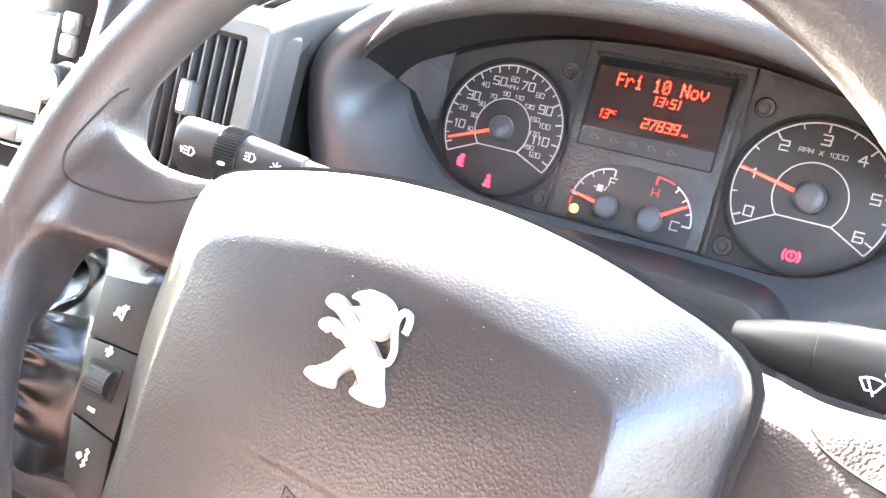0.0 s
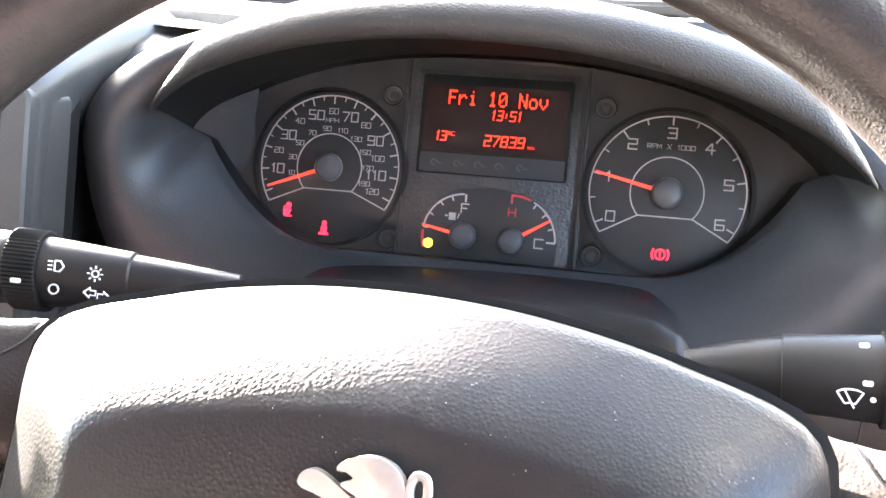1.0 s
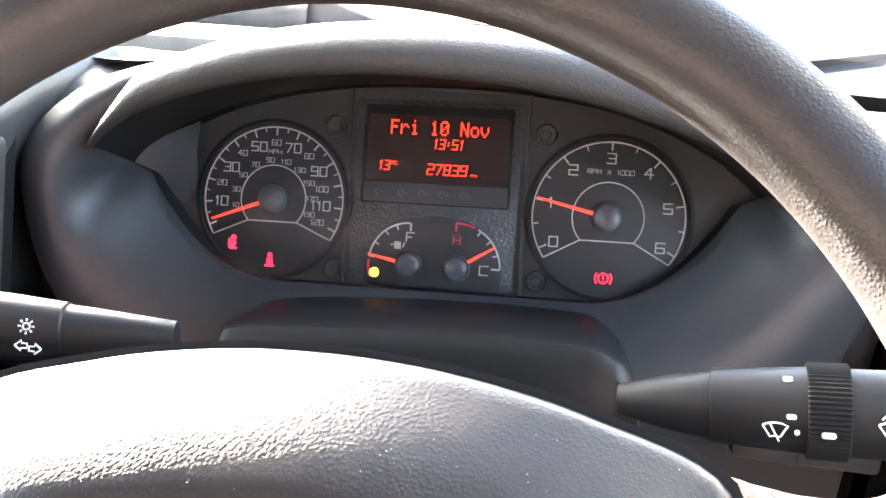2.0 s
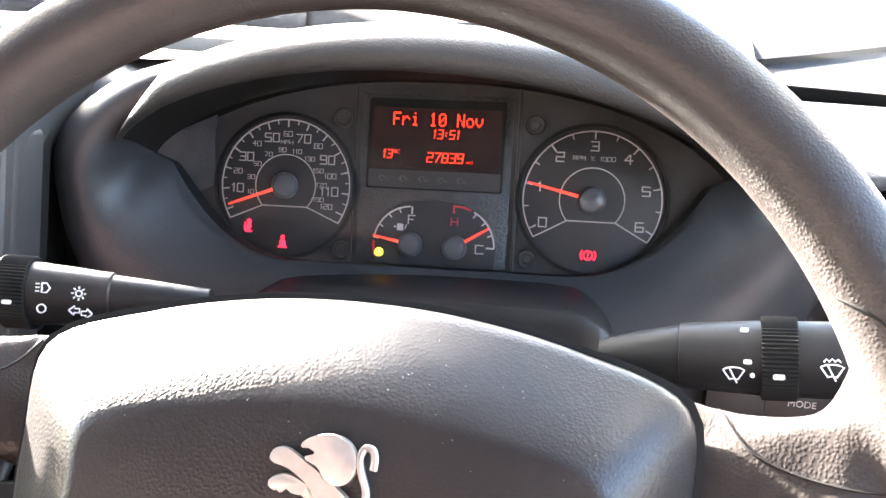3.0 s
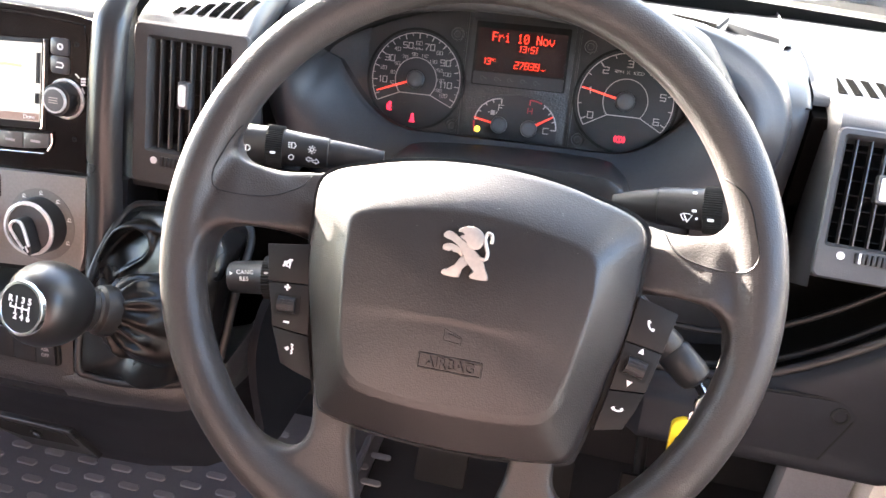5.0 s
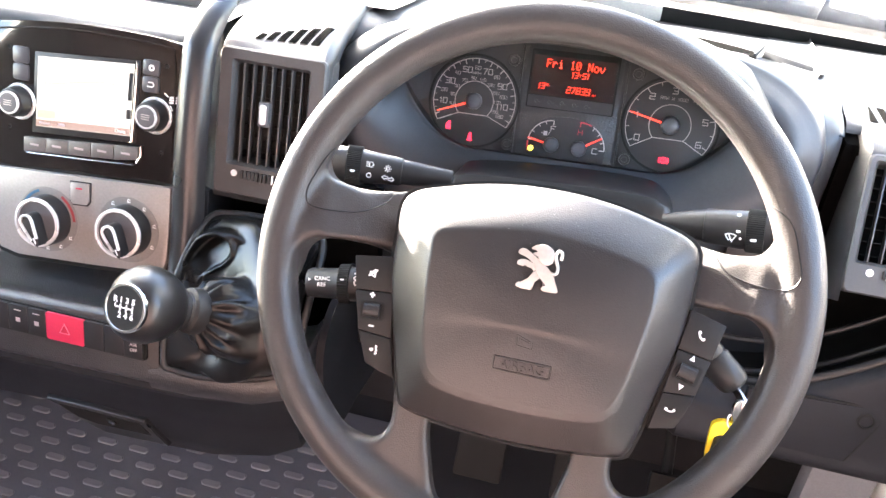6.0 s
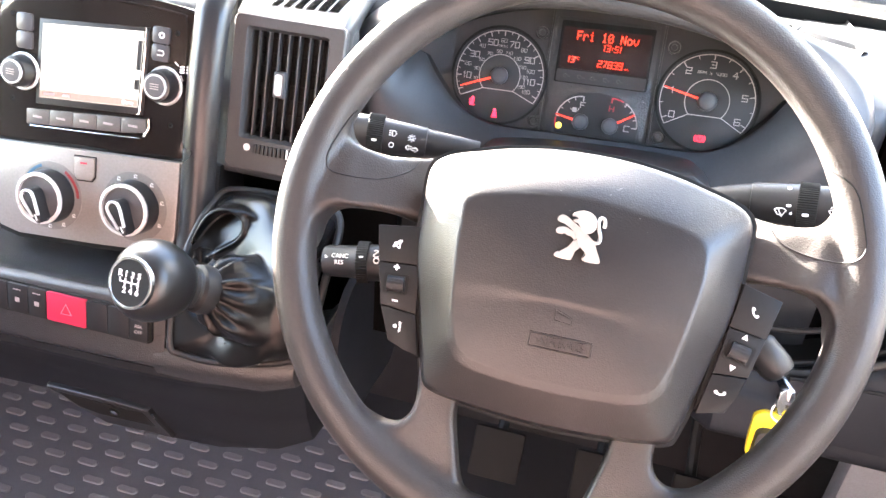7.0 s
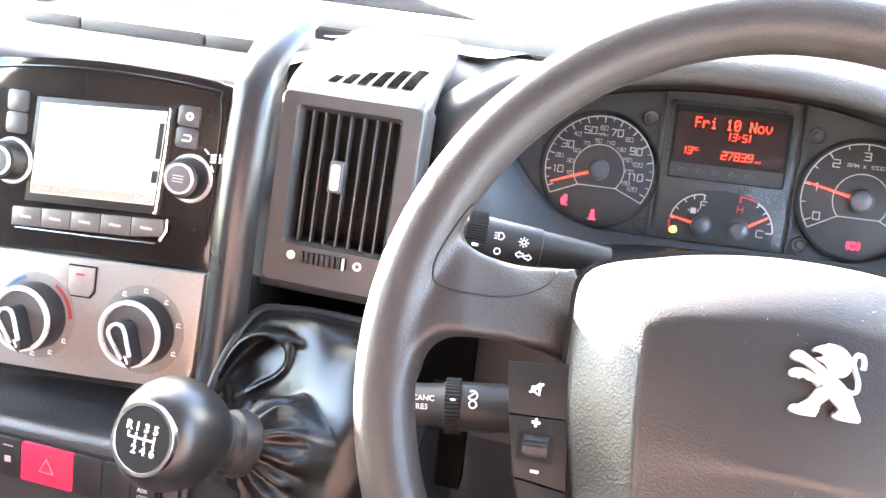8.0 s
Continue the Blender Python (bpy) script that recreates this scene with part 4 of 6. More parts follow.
for b_ in (0.0, 0.0015, 0.004, 0.008, 0.014, 0.022, 0.034, 0.050, 0.075, 0.110, 0.160):
    grow, lift = 0.004 * (1 - math.exp(-b_ / 0.010)), 0.019 * (1 - math.exp(-b_ / 0.034))
    slant = max(0.0, min(1.0, (b_ - 0.008) / 0.065))
    xr, xl, zt, rad = -0.2235 + grow - 0.010 * slant, -0.3265 - 0.3 * grow, 0.8155 + lift, 0.004 + 0.012 * (1 - math.exp(-b_ / 0.02))
    ring_ = [(xr + 0.002 * (0.8 - z_) / 0.16, z_) for z_ in (0.640, 0.68, 0.72, 0.76)]
    ring_ += [(xr - rad + rad * math.cos(math.pi / 2 * k / 8), zt - rad + rad * math.sin(math.pi / 2 * k / 8)) for k in range(9)]
    ring_ += [(xr + (xl - xr) * f, zt) for f in (0.35, 0.6, 0.85, 1.0)]
    pod.append([Vector((x - (0.026 * slant * max(0.0, min(1.0, (0.815 - z_) / 0.05)) if x > -0.25 else 0.0), 0.168 + (min(z_, 0.816) - 0.704) * 0.3155 + b_, z_)) for x, z_ in ring_])
pod_ob = part("vent_pod", loft(pod, False), PODP, dash, "moulded pod round an air vent")
pod_skin = BVHTree.FromPolygons([v.co for v in pod_ob.data.vertices], [p.vertices for p in pod_ob.data.polygons])
rows = [[RF @ Vector((x, fz(z_), -back_)) + FASCIA.translation for z_ in (0.684, 0.72, 0.77, 0.815, 0.826)] for x, back_ in ((-0.3265, 0.0), (-0.331, 0.001), (-0.336, 0.003), (-0.345, 0.009))]
part("vent_cheek", loft(rows, False), PODP, dash)
part("vent_pod_floor", box(-0.345, -0.20, 0.165, 0.25, 0.676, 0.684, 0.002), DASH, dash)
# Slots are near-black sheets on the closed skin, their inner shade as colour.
for i in range(6):
    x, y = -0.2975 + 0.0110 * i, 0.2205 + 0.0030 * i
    w, l = 0.0030 + 0.0002 * i, 0.0045 + 0.0024 * i
    edges = []
    for sgn in (-1, -0.33, 0.33, 1):
        line = []
        for k in range(7):
            px, py = x + sgn * w + 0.0035 * k / 6, y - l + 2 * l * k / 6
            hit = pod_skin.ray_cast(Vector((px, py, 1.0)), Vector((0, 0, -1)))
            line.append(Vector((px, py, (hit[0].z if hit[0] is not None else 0.826) + 0.0007)))
        edges.append(line)
    own = loft([[p + Vector((0, 0, -0.004)) for p in edges[0]]] + edges + [[p + Vector((0, 0, -0.004)) for p in edges[-1]]], False)
    part("demister_slot", own, SHADE, dash, flat=True)

# rounded rail between the console and the vent pod
rail = [(0.075, 0.50), (0.100, 0.56), (0.110, 0.59), (0.135, 0.66), (0.155, 0.73), (0.183, 0.80), (0.200, 0.824), (0.232, 0.842), (0.28, 0.852), (0.34, 0.85)]
own = bmesh.new()
rows = []
for i in range(9):
    t = math.pi * i / 8
    rows.append([Vector((-0.3440 - 0.0165 * math.cos(t), p[0] - 0.012 * math.sin(t) + 0.004, p[1] + 0.006 * math.sin(t))) for p in smooth_loop(rail, 5, False)])
loft(rows, False, bm=own)
part("console_rail", own, RAIL, dash, "rounded vertical rail beside the stereo")
# lower black cheek and the recess behind the gear lever
part("console_cheek", loft([[Vector((x, y_, z_)) for y_, z_ in ((0.118, 0.56), (0.158, 0.684), (0.21, 0.684), (0.21, 0.50), (0.10, 0.50))] for x in (-0.338, -0.330)], True, True, True), DARK, dash)
# Near-black sheet for the deep shade behind the gear lever.
part("recess_shade", box(-0.345, -0.17, 0.20, 0.215, 0.50, 0.69), SHADE, dash)

# stereo
SX0, SX1 = -0.571, -0.3600
STEREO = FASCIA @ Matrix.Translation((0, 0, 0.005))
stereo = thing("car_stereo", STEREO, "gloss black car stereo with a lit map screen", "car stereo")
shape = smooth_loop([(SX0, 0.0), (SX0 - 0.002, fz(0.74)), (SX0 + 0.002, fz(0.795)), (SX0 + 0.012, fz(0.806)), (-0.47, fz(0.8145)), (SX1 - 0.014, fz(0.8125)), (SX1 - 0.002, fz(0.803)), (SX1, fz(0.76)), (SX1 - 0.003, fz(0.684)), (-0.47, fz(0.678)), (SX0, fz(0.672))], 4)
part("fascia", prism([(p[0], p[1]) for p in shape], -0.015, 0.003, 0.002), PIANO, stereo, "gloss black fascia")
ridge_line = smooth_loop([(SX0 + 0.008, fz(0.700), 0.003), (SX0 + 0.006, fz(0.75), 0.003), (SX0 + 0.010, fz(0.793), 0.003), (SX0 + 0.022, fz(0.801), 0.003), (-0.47, fz(0.8085), 0.003), (SX1 - 0.022, fz(0.8070), 0.003), (SX1 - 0.010, fz(0.800), 0.003), (SX1 - 0.008, fz(0.76), 0.003), (SX1 - 0.010, fz(0.700), 0.003)], 6, False)
part("moulded_ridge", tube(ridge_line, 0.0011, 8), PIANO, stereo)
part("screen_recess", prism([(-0.5220, fz(0.7080)), (-0.4085, fz(0.7155)), (-0.4045, fz(0.7910)), (-0.5185, fz(0.7835))], 0.003, 0.0042, 0.0006), DARK, stereo)
own = bmesh.new()
q = [(-0.5172, fz(0.7144)), (-0.4137, fz(0.7213)), (-0.4104, fz(0.7872)), (-0.5143, fz(0.7797))]
scr = part("screen", prism(q, 0.0043, 0.0047), SCREEN, stereo, "lit map screen")
part("menu_bar", prism([(-0.5170, fz(0.7147)), (-0.4139, fz(0.7216)), (-0.4134, fz(0.7282)), (-0.5165, fz(0.7213))], 0.0047, 0.0050), SCREEN_B, scr)
lettering("word", "Done", 0.0052, WHITE, scr, Matrix.Translation((-0.4235, fz(0.7243), 0.0052)) @ pose(0, 0, 0, 0, 0, 3.5))
part("side_key", prism([(-0.4165, fz(0.7535)), (-0.4122, fz(0.7538)), (-0.4112, fz(0.7790)), (-0.4155, fz(0.7787))], 0.0047, 0.0050), DARK, scr)
part("side_key", prism([(-0.4178, fz(0.7365)), (-0.4130, fz(0.7368)), (-0.4126, fz(0.7455)), (-0.4174, fz(0.7452))], 0.0047, 0.0050), DARK, scr)
part("map_patch", prism([(-0.5160, fz(0.7225)), (-0.495, fz(0.7240)), (-0.495, fz(0.7320)), (-0.5155, fz(0.7305))], 0.0047, 0.0049), MAPY, scr)
part("menu_word", ribbon([(-0.5125, fz(0.7182)), (-0.500, fz(0.7191))], 0.0026, 0.0051), INK, scr)
part("menu_word", ribbon([(-0.492, fz(0.7197)), (-0.484, fz(0.7203))], 0.0026, 0.0051), INK, scr)
part("map_road", ribbon([(-0.508, fz(0.756)), (-0.490, fz(0.758)), (-0.470, fz(0.762)), (-0.447, fz(0.766)), (-0.430, fz(0.766))], 0.0022, 0.0048), MAPY, scr)
# chrome edges of the screen
part("edge_strip", tube([(-0.4090, fz(0.7900), 0.0045), (-0.4078, fz(0.7885), 0.0045), (-0.4085, fz(0.765), 0.0045), (-0.4110, fz(0.7175), 0.0045), (-0.4125, fz(0.7155), 0.0045)], 0.0010, 8), CHROME, stereo)
# row of keys under the screen
kx = [-0.5300, -0.5045, -0.4795, -0.4545, -0.4290, -0.4030]
kz = lambda x, up: fz((0.7072 if up else 0.6935) + (x + 0.47) * 0.08)
for a, b in zip(kx, kx[1:]):
    own = prism([(a + 0.0003, kz(a, 0) + (0.003 if a < -0.53 else 0)), (b - 0.0003, kz(b, 0) + (0.002 if b > -0.41 else 0)), (b - 0.0003, kz(b, 1)), (a + 0.0003, kz(a, 1))], 0.003, 0.0065, 0.001)
    key = part("key", own, KEYM, stereo)
    c = (a + b) / 2
    part("key_legend", ribbon([(c - 0.005, (kz(c, 0) + kz(c, 1)) / 2), (c + 0.005, (kz(c, 0) + kz(c, 1)) / 2)], 0.0020, 0.0066), INK, key)
part("chrome_lip", tube([(-0.4010, fz(0.7135), 0.005), (-0.4005, fz(0.705), 0.005), (-0.405, fz(0.6975), 0.005)], 0.0011, 8), CHROME, stereo)
part("chrome_lip", tube([(-0.5280, fz(0.6870), 0.0035), (-0.46, fz(0.691), 0.0035), (-0.410, fz(0.6945), 0.0035)], 0.0007, 8), CHROME, stereo)
for x, zt, zb, side in ((-0.3932, 0.7935, 0.7645, 1), (-0.5340, 0.7860, 0.7550, -1)):
    mid_z = (zt + zb) / 2
    for lo, hi in ((mid_z + 0.0004, zt), (zb, mid_z - 0.0004)):
        key = part("key", prism(rounded(x - 0.0085, x + 0.0085, fz(lo), fz(hi), 0.0025), 0.003, 0.0052, 0.0008), HUB, stereo)
        if side > 0:
            cx, cy = x + 0.001, (fz(lo) + fz(hi)) / 2
            if hi == zt:
                part("key_legend", ring_of(cx, cy, 0.0014, 0.0030, 0.0052, 0.0056, 16), WHITE, key)
            else:
                part("key_legend", ribbon([(cx - 0.003, cy + 0.002), (cx + 0.002, cy + 0.002), (cx + 0.003, cy), (cx + 0.002, cy - 0.002), (cx - 0.004, cy - 0.002)], 0.0011, 0.0053), WHITE, key)


def stereo_knob(x, z):
    y = fz(z)
    k = part("knob", lathe([(0.0200, 0.003), (0.0200, 0.0045), (0.0182, 0.006), (0.0170, 0.006), (0.0165, 0.015), (0.0155, 0.0175), (0.0120, 0.0180), (0.0118, 0.0170)], 40), KNOB, stereo, m=Matrix.Translation((x, y, 0)) @ Matrix.Diagonal((0.86, 0.86, 1.1, 1)))
    part("chrome_ring", lathe([(0.0199, 0.0035), (0.0207, 0.0052), (0.0194, 0.0068), (0.0176, 0.0062)], 40, cap=False), SILVER, k, "chrome ring")
    part("cap", lathe([(0.0118, 0.0165), (0.0118, 0.0190), (0.0108, 0.0200), (0.0001, 0.0202)], 32), SLATE, k)
    part("cap_ring", ring_of(0, 0, 0.0110, 0.0128, 0.0178, 0.0198, 36), SILVER, k)
    own = bmesh.new()
    for i in (-1, 0, 1):
        ribbon([(-0.005, i * 0.0024), (0.005, i * 0.0024)], 0.0009, 0.0203, bm=own)
    part("knob_legend", own, INK, k)


stereo_knob(-0.3865, 0.7445)
stereo_knob(-0.5345, 0.7350)
for x, z in ((-0.3780, 0.7900), (-0.3800, 0.7110), (-0.5480, 0.7840), (-0.5480, 0.7090)):
    part("screw", lathe([(0.0024, 0.003), (0.0024, 0.0034), (0.0016, 0.0032), (0.0012, 0.0020)], 14, Matrix.Translation((x, fz(z), 0))), BLACK, stereo)
own = bmesh.new()
for a in range(3):
    ribbon([(-0.3735, fz(0.7625) - 0.0024 * a), (-0.3655 + 0.001 * a, fz(0.7635) - 0.0024 * a)], 0.0018, 0.0031, bm=own)
ribbon([(-0.3790, fz(0.7660)), (-0.3750, fz(0.7630))], 0.0011, 0.0031, bm=own)
ribbon([(-0.3725, fz(0.7555)), (-0.3700, fz(0.7510))], 0.0011, 0.0031, bm=own)
part("printed_bars", own, WHITE, stereo)

# heater panel
HEAT = FASCIA @ Matrix.Translation((0, 0, 0.012))
heater = thing("heater_panel", HEAT, "satin grey heater control panel with two rotary knobs", "heater control")
shape = [(-0.577, fz(0.668)), (-0.3645, fz(0.681)), (-0.3655, fz(0.612)), (-0.3700, fz(0.596)), (-0.45, fz(0.590)), (-0.535, fz(0.584)), (-0.556, fz(0.588)), (-0.566, fz(0.600))]
part("panel", prism(shape, -0.02, 0.002, 0.0025), GREYP, heater, "satin grey panel")
part("panel_gap", prism([(p[0] * 1.0 + (0.004 if p[0] > -0.47 else -0.004), p[1] + (0.003 if p[1] > fz(0.64) else -0.006)) for p in shape], -0.022, -0.004), BLACK, heater)


def heater_knob(x, z, marks):
    y = fz(z)
    part("dial_plate", lathe([(0.0335, 0.002), (0.0335, 0.0026), (0.032, 0.0028)], 48, Matrix.Translation((x, y, 0))), PLATE, heater)
    k = part("knob", lathe([(0.0232, 0.002), (0.0228, 0.010), (0.0218, 0.013), (0.0195, 0.0135), (0.0190, 0.011)], 48), KNOB, heater, m=Matrix.Translation((x, y, -0.001)) @ Matrix.Diagonal((1.12, 1.12, 1.55, 1)))
    part("silver_ring", lathe([(0.0222, 0.0128), (0.0219, 0.0142), (0.0196, 0.0145), (0.0188, 0.0132)], 48, cap=False), SILVER, k, "silver ring")
    part("bowl", lathe([(0.0192, 0.0128), (0.010, 0.0120), (0.0001, 0.0120)], 40), SLATE, k)
    grip = [(p[0] * MM, p[1] * MM) for p in smooth_loop([(0, 10), (-5.4, 7.5), (-6.4, 2), (-5.0, -6), (-2.6, -18.5), (0, -20), (2.6, -18.5), (5.0, -6), (6.4, 2), (5.4, 7.5)], 3)]
    g = part("grip", prism(grip, 0.012, 0.0215, 0.0018), DARK, k, m=pose(0, 0, 0, 0, 0, 28))
    line = [(p[0] * 0.86, p[1] * 0.90, 0.0217) for p in grip if p[1] > -0.0165]
    line = sorted(line, key=lambda p: math.atan2(p[0], p[1]))
    part("grip_line", tube(line, 0.0012, 8), SILVER, g)
    part("pointer", ribbon([(0, -0.0120), (0, -0.0175)], 0.0012, 0.0216), WHITE, g)
    part("index_mark", ribbon([(0, 0.0195), (0, 0.0210)], 0.0016, 0.0143), WHITE, k)
    own = bmesh.new()
    for a in marks:
        mx, my = x + 0.0300 * math.cos(radians(a)), y + 0.0300 * math.sin(radians(a))
        ribbon(arc(mx, my, 0.0013, 0, 300, 8), 0.0007, 0.0029, bm=own)
        ribbon([(mx - 0.0018, my - 0.0018), (mx + 0.0022, my - 0.0016)], 0.0007, 0.0029, bm=own)
    part("marks", own, WHITE, heater)
    return x, y


heater_knob(-0.4085, 0.6330, (-140, 170, 125, 90, 55, 18, -25))
hx, hy = heater_knob(-0.4985, 0.6270, (-120, -90, -60, -30))
part("cold_band", ribbon(arc(hx, hy, 0.0300, 175, 110, 16), 0.0028, 0.0029), BLUE, heater)
part("hot_band", ribbon(arc(hx, hy, 0.0300, 60, 5, 16), 0.0028, 0.0029), REDBAND, heater)
part("button_gap", prism([(-0.4745, fz(0.6695)), (-0.4505, fz(0.6710)), (-0.4505, fz(0.652)), (-0.4542, fz(0.6472)), (-0.4708, fz(0.6462)), (-0.4745, fz(0.651))][::-1], 0.001, 0.0024), BLACK, heater)
b = part("button", prism([(-0.4732, fz(0.6683)), (-0.4518, fz(0.6698)), (-0.4518, fz(0.653)), (-0.4550, fz(0.6485)), (-0.4700, fz(0.6475)), (-0.4732, fz(0.652))][::-1], 0.002, 0.0044, 0.0010), GREYP, heater)
part("legend", ribbon([(-0.466, fz(0.6635)), (-0.459, fz(0.6640))], 0.0016, 0.0045), HAZ, b)

# lower shelf with the switch row
prof = [(p[0], p[1]) for p in smooth_loop([(0.16, 0.574), (0.115, 0.571), (0.092, 0.573), (0.075, 0.582), (0.064, 0.590), (0.057, 0.590), (0.0535, 0.585), (0.047, 0.560), (0.0405, 0.536), (0.0405, 0.529), (0.046, 0.525), (0.052, 0.518), (0.085, 0.500)], 3, False)]
own = bmesh.new()
rows = []
for x, dy in ((-1.2, 0.02), (-0.75, 0.006), (-0.58, 0.0), (-0.36, 0.0), (-0.345, 0.0), (-0.335, 0.0015)):
    rows.append([Vector((x, p[0] + dy, p[1] + (x + 0.45) * 0.04)) for p in prof])
loft(rows, False, bm=own)
part("lower_shelf", own, LEDGE, dash, "textured ledge carrying the switch row")
SW = axes((-0.4285, 0.0491, 0.5700), (1, 0, 0.04), (0, 0.245, 0.9695))
bank = thing("switch_bank", SW, "row of black dashboard switches with a red hazard switch", "switches")
part("bezel", prism(rounded(-0.0865, 0.083, -0.0155, 0.0155, 0.004), -0.002, 0.0015, 0.0006), BLACK, bank)
edges_x = [-0.0845, -0.0660, -0.0440, -0.0240, 0.0180, 0.0400, 0.0620, 0.0810]
for i, (a, b_) in enumerate(zip(edges_x, edges_x[1:])):
    mat = HAZ if i == 3 else DARK
    name = "hazard_switch" if i == 3 else "switch"
    sw = part(name, prism(rounded(a + 0.0004, b_ - 0.0004, -0.0138, 0.0138, 0.0012), 0.0, 0.0045, 0.0008), mat, bank, "red hazard switch" if i == 3 else "")
    c = (a + b_) / 2
    if i == 3:
        part("warning_triangle", tube([(c - 0.0055, -0.0045, 0.0046), (c + 0.0055, -0.0045, 0.0046), (c, 0.0055, 0.0046)], 0.0006, 6, True), PINK, sw)
    if i in (1, 2):
        part("legend", ribbon([(c - 0.0025, -0.001), (c + 0.0025, -0.001)], 0.0042, 0.0046), INK, sw)
        part("legend", ribbon([(c - 0.004, 0.009), (c + 0.004, 0.009)], 0.0008, 0.0046), INK, sw)
    if i == 6:
        lettering("word", "ASR", 0.0046, INK, sw, Matrix.Translation((c, 0.0005, 0.0047)))
        lettering("word", "OFF", 0.0046, INK, sw, Matrix.Translation((c, -0.0050, 0.0047)))
        part("legend", ribbon([(c - 0.004, 0.009), (c + 0.004, 0.009)], 0.0008, 0.0046), INK, sw)

# lower dash panel with the pull-out tray
rows = []
for x, low, dy, dz in ((-1.25, 0.37, 0.0, 0.0), (-0.75, 0.38, 0.0, 0.0), (-0.60, 0.388, 0.0, 0.0), (-0.53, 0.395, 0.0, 0.002), (-0.48, 0.360, 0.0, 0.004), (-0.40, 0.352, 0.0, 0.006), (-0.33, 0.362, 0.0, 0.010), (-0.26, 0.385, 0.006, 0.018), (-0.225, 0.405, 0.018, 0.026), (-0.205, 0.43, 0.10, 0.034)):
    prof = [(0.090, 0.503), (0.066, 0.497), (0.063, 0.491), (0.068, 0.482), (0.0795, 0.470)]
    for f in (0.25, 0.5, 0.75, 0.95):
        z_ = 0.470 + (low - 0.470) * f
        prof.append((0.103 - 0.29 * (z_ - 0.39), z_ - dz))
    prof += [(0.103 - 0.29 * (low - 0.39) + 0.006, low - dz), (0.24, low - dz + 0.02)]
    rows.append([Vector((x, p[0] + dy, p[1] + dz)) for p in prof])
part("lower_panel", loft(rows, False), KNEE, dash, "dark lower dashboard panel")
tray = thing("pull_out_tray", axes((-0.45, 0.1025, 0.39), (1, 0, 0), (0, -0.28, 0.96)), "dark plastic pull-out tray under the dashboard", "tray")
part("front", prism([(-0.072, 0.026), (-0.01, 0.0295), (0.052, 0.028), (0.056, 0.012), (0.068, -0.021), (0.025, -0.024), (-0.018, -0.030), (-0.048, -0.008)][::-1], -0.01, 0.0045, 0.002), DARK, tray)
part("recess", prism([(-0.060, 0.017), (0.042, 0.020), (0.050, -0.004), (-0.020, -0.010), (-0.043, -0.004)][::-1], 0.0045, 0.0050), BLACK, tray)
part("lip", tube([(-0.070, 0.026, 0.0045), (-0.01, 0.0295, 0.0050), (0.051, 0.028, 0.0045)], 0.0016, 8), SLATM, tray)
part("lip", tube([(0.053, 0.023, 0.0045), (0.058, 0.006, 0.005), (0.067, -0.020, 0.0045)], 0.0013, 8), RAIL, tray)
part("lock", lathe([(0.007, 0.004), (0.007, 0.0065), (0.005, 0.007), (0.0042, 0.005)], 20, Matrix.Translation((0.004, 0.006, 0))), BLACK, tray)
part("lock_face", lathe([(0.0042, 0.005), (0.0040, 0.0066), (0.0001, 0.0066)], 16, Matrix.Translation((0.004, 0.006, 0))), STEEL, tray)

# ---- gear lever ----
gear = thing("gear_lever", pose(-0.285, 0.07, 0.60), "black six-speed gear lever with a leather gaiter", "gear lever")
GP = Vector((-0.285, 0.07, 0.60))
base, tip = Vector((-0.2490, 0.0810, 0.6045)), Vector((-0.3070, 0.0105, 0.6570))
ax = (tip - base).normalized()
side = ax.cross(Vector((0, 0, 1))).normalized()
up = side.cross(ax)


def along(d, r, n=40, wave=0.0, k=9, flat=1.0, ph=0.0):
    c = base + ax * d - GP
    out = []
    for i in range(n):
        a = 2 * math.pi * i / n
        rr = r * (1 + wave * math.sin(k * a + ph) + 0.6 * wave * math.sin((k * 2 - 5) * a + 1.7 + ph))
        out.append(c + side * (rr * math.cos(a)) + up * (rr * flat * math.sin(a)))
    return out


L = (tip - base).length
# knob: a rounded, slightly pear-shaped head
prof = [(-0.0245, 0.0170), (-0.0232, 0.0200), (-0.018, 0.0242), (-0.010, 0.0284), (-0.001, 0.0310), (0.007, 0.0314), (0.015, 0.0298), (0.0225, 0.0258), (0.0275, 0.0208), (0.0308, 0.0140), (0.0320, 0.0060)]
bm = loft([along(L + d, r, 40, flat=1.06) for d, r in prof], True, True, True)
# pattern disc facing up and back, set in a flat cut on the knob
dn = Vector((-0.14, -0.87, 0.47)).normalized()
dc = base + ax * (L + 0.002) + dn * 0.0275
for vert in bm.verts:
    over = (vert.co - (dc - GP)).dot(dn) + 0.0006
    if over > 0:
        vert.co -= dn * over
knob = part("knob", bm, KNOBM, gear, "glossy black gear knob")
dm = axes(dc - GP, Vector((1, 0, 0)) - dn * dn.x, dn.cross(Vector((1, 0, 0))))
part("disc_ring", lathe([(0.0205, -0.009), (0.0205, 0.0004), (0.0200, 0.0012), (0.0180, 0.0012), (0.0175, 0.0004)], 40, dm), CHROME, knob, "bright ring round the gear pattern")
part("disc", lathe([(0.0180, 0.0), (0.0180, 0.0009), (0.0001, 0.0009)], 32, dm), BLACK, knob)
own = bmesh.new()
for line in ([(-9, 0.2), (8, 0.2)], [(-9, 0.2), (-9, 3)], [(-4, 3), (-4, -3)], [(2, 3), (2, -3)], [(8, 3), (8, -3)]):
    ribbon(mm(line), 0.0011, 0.0010, bm=own)
part("gear_pattern", own, WHITE, knob, m=dm)
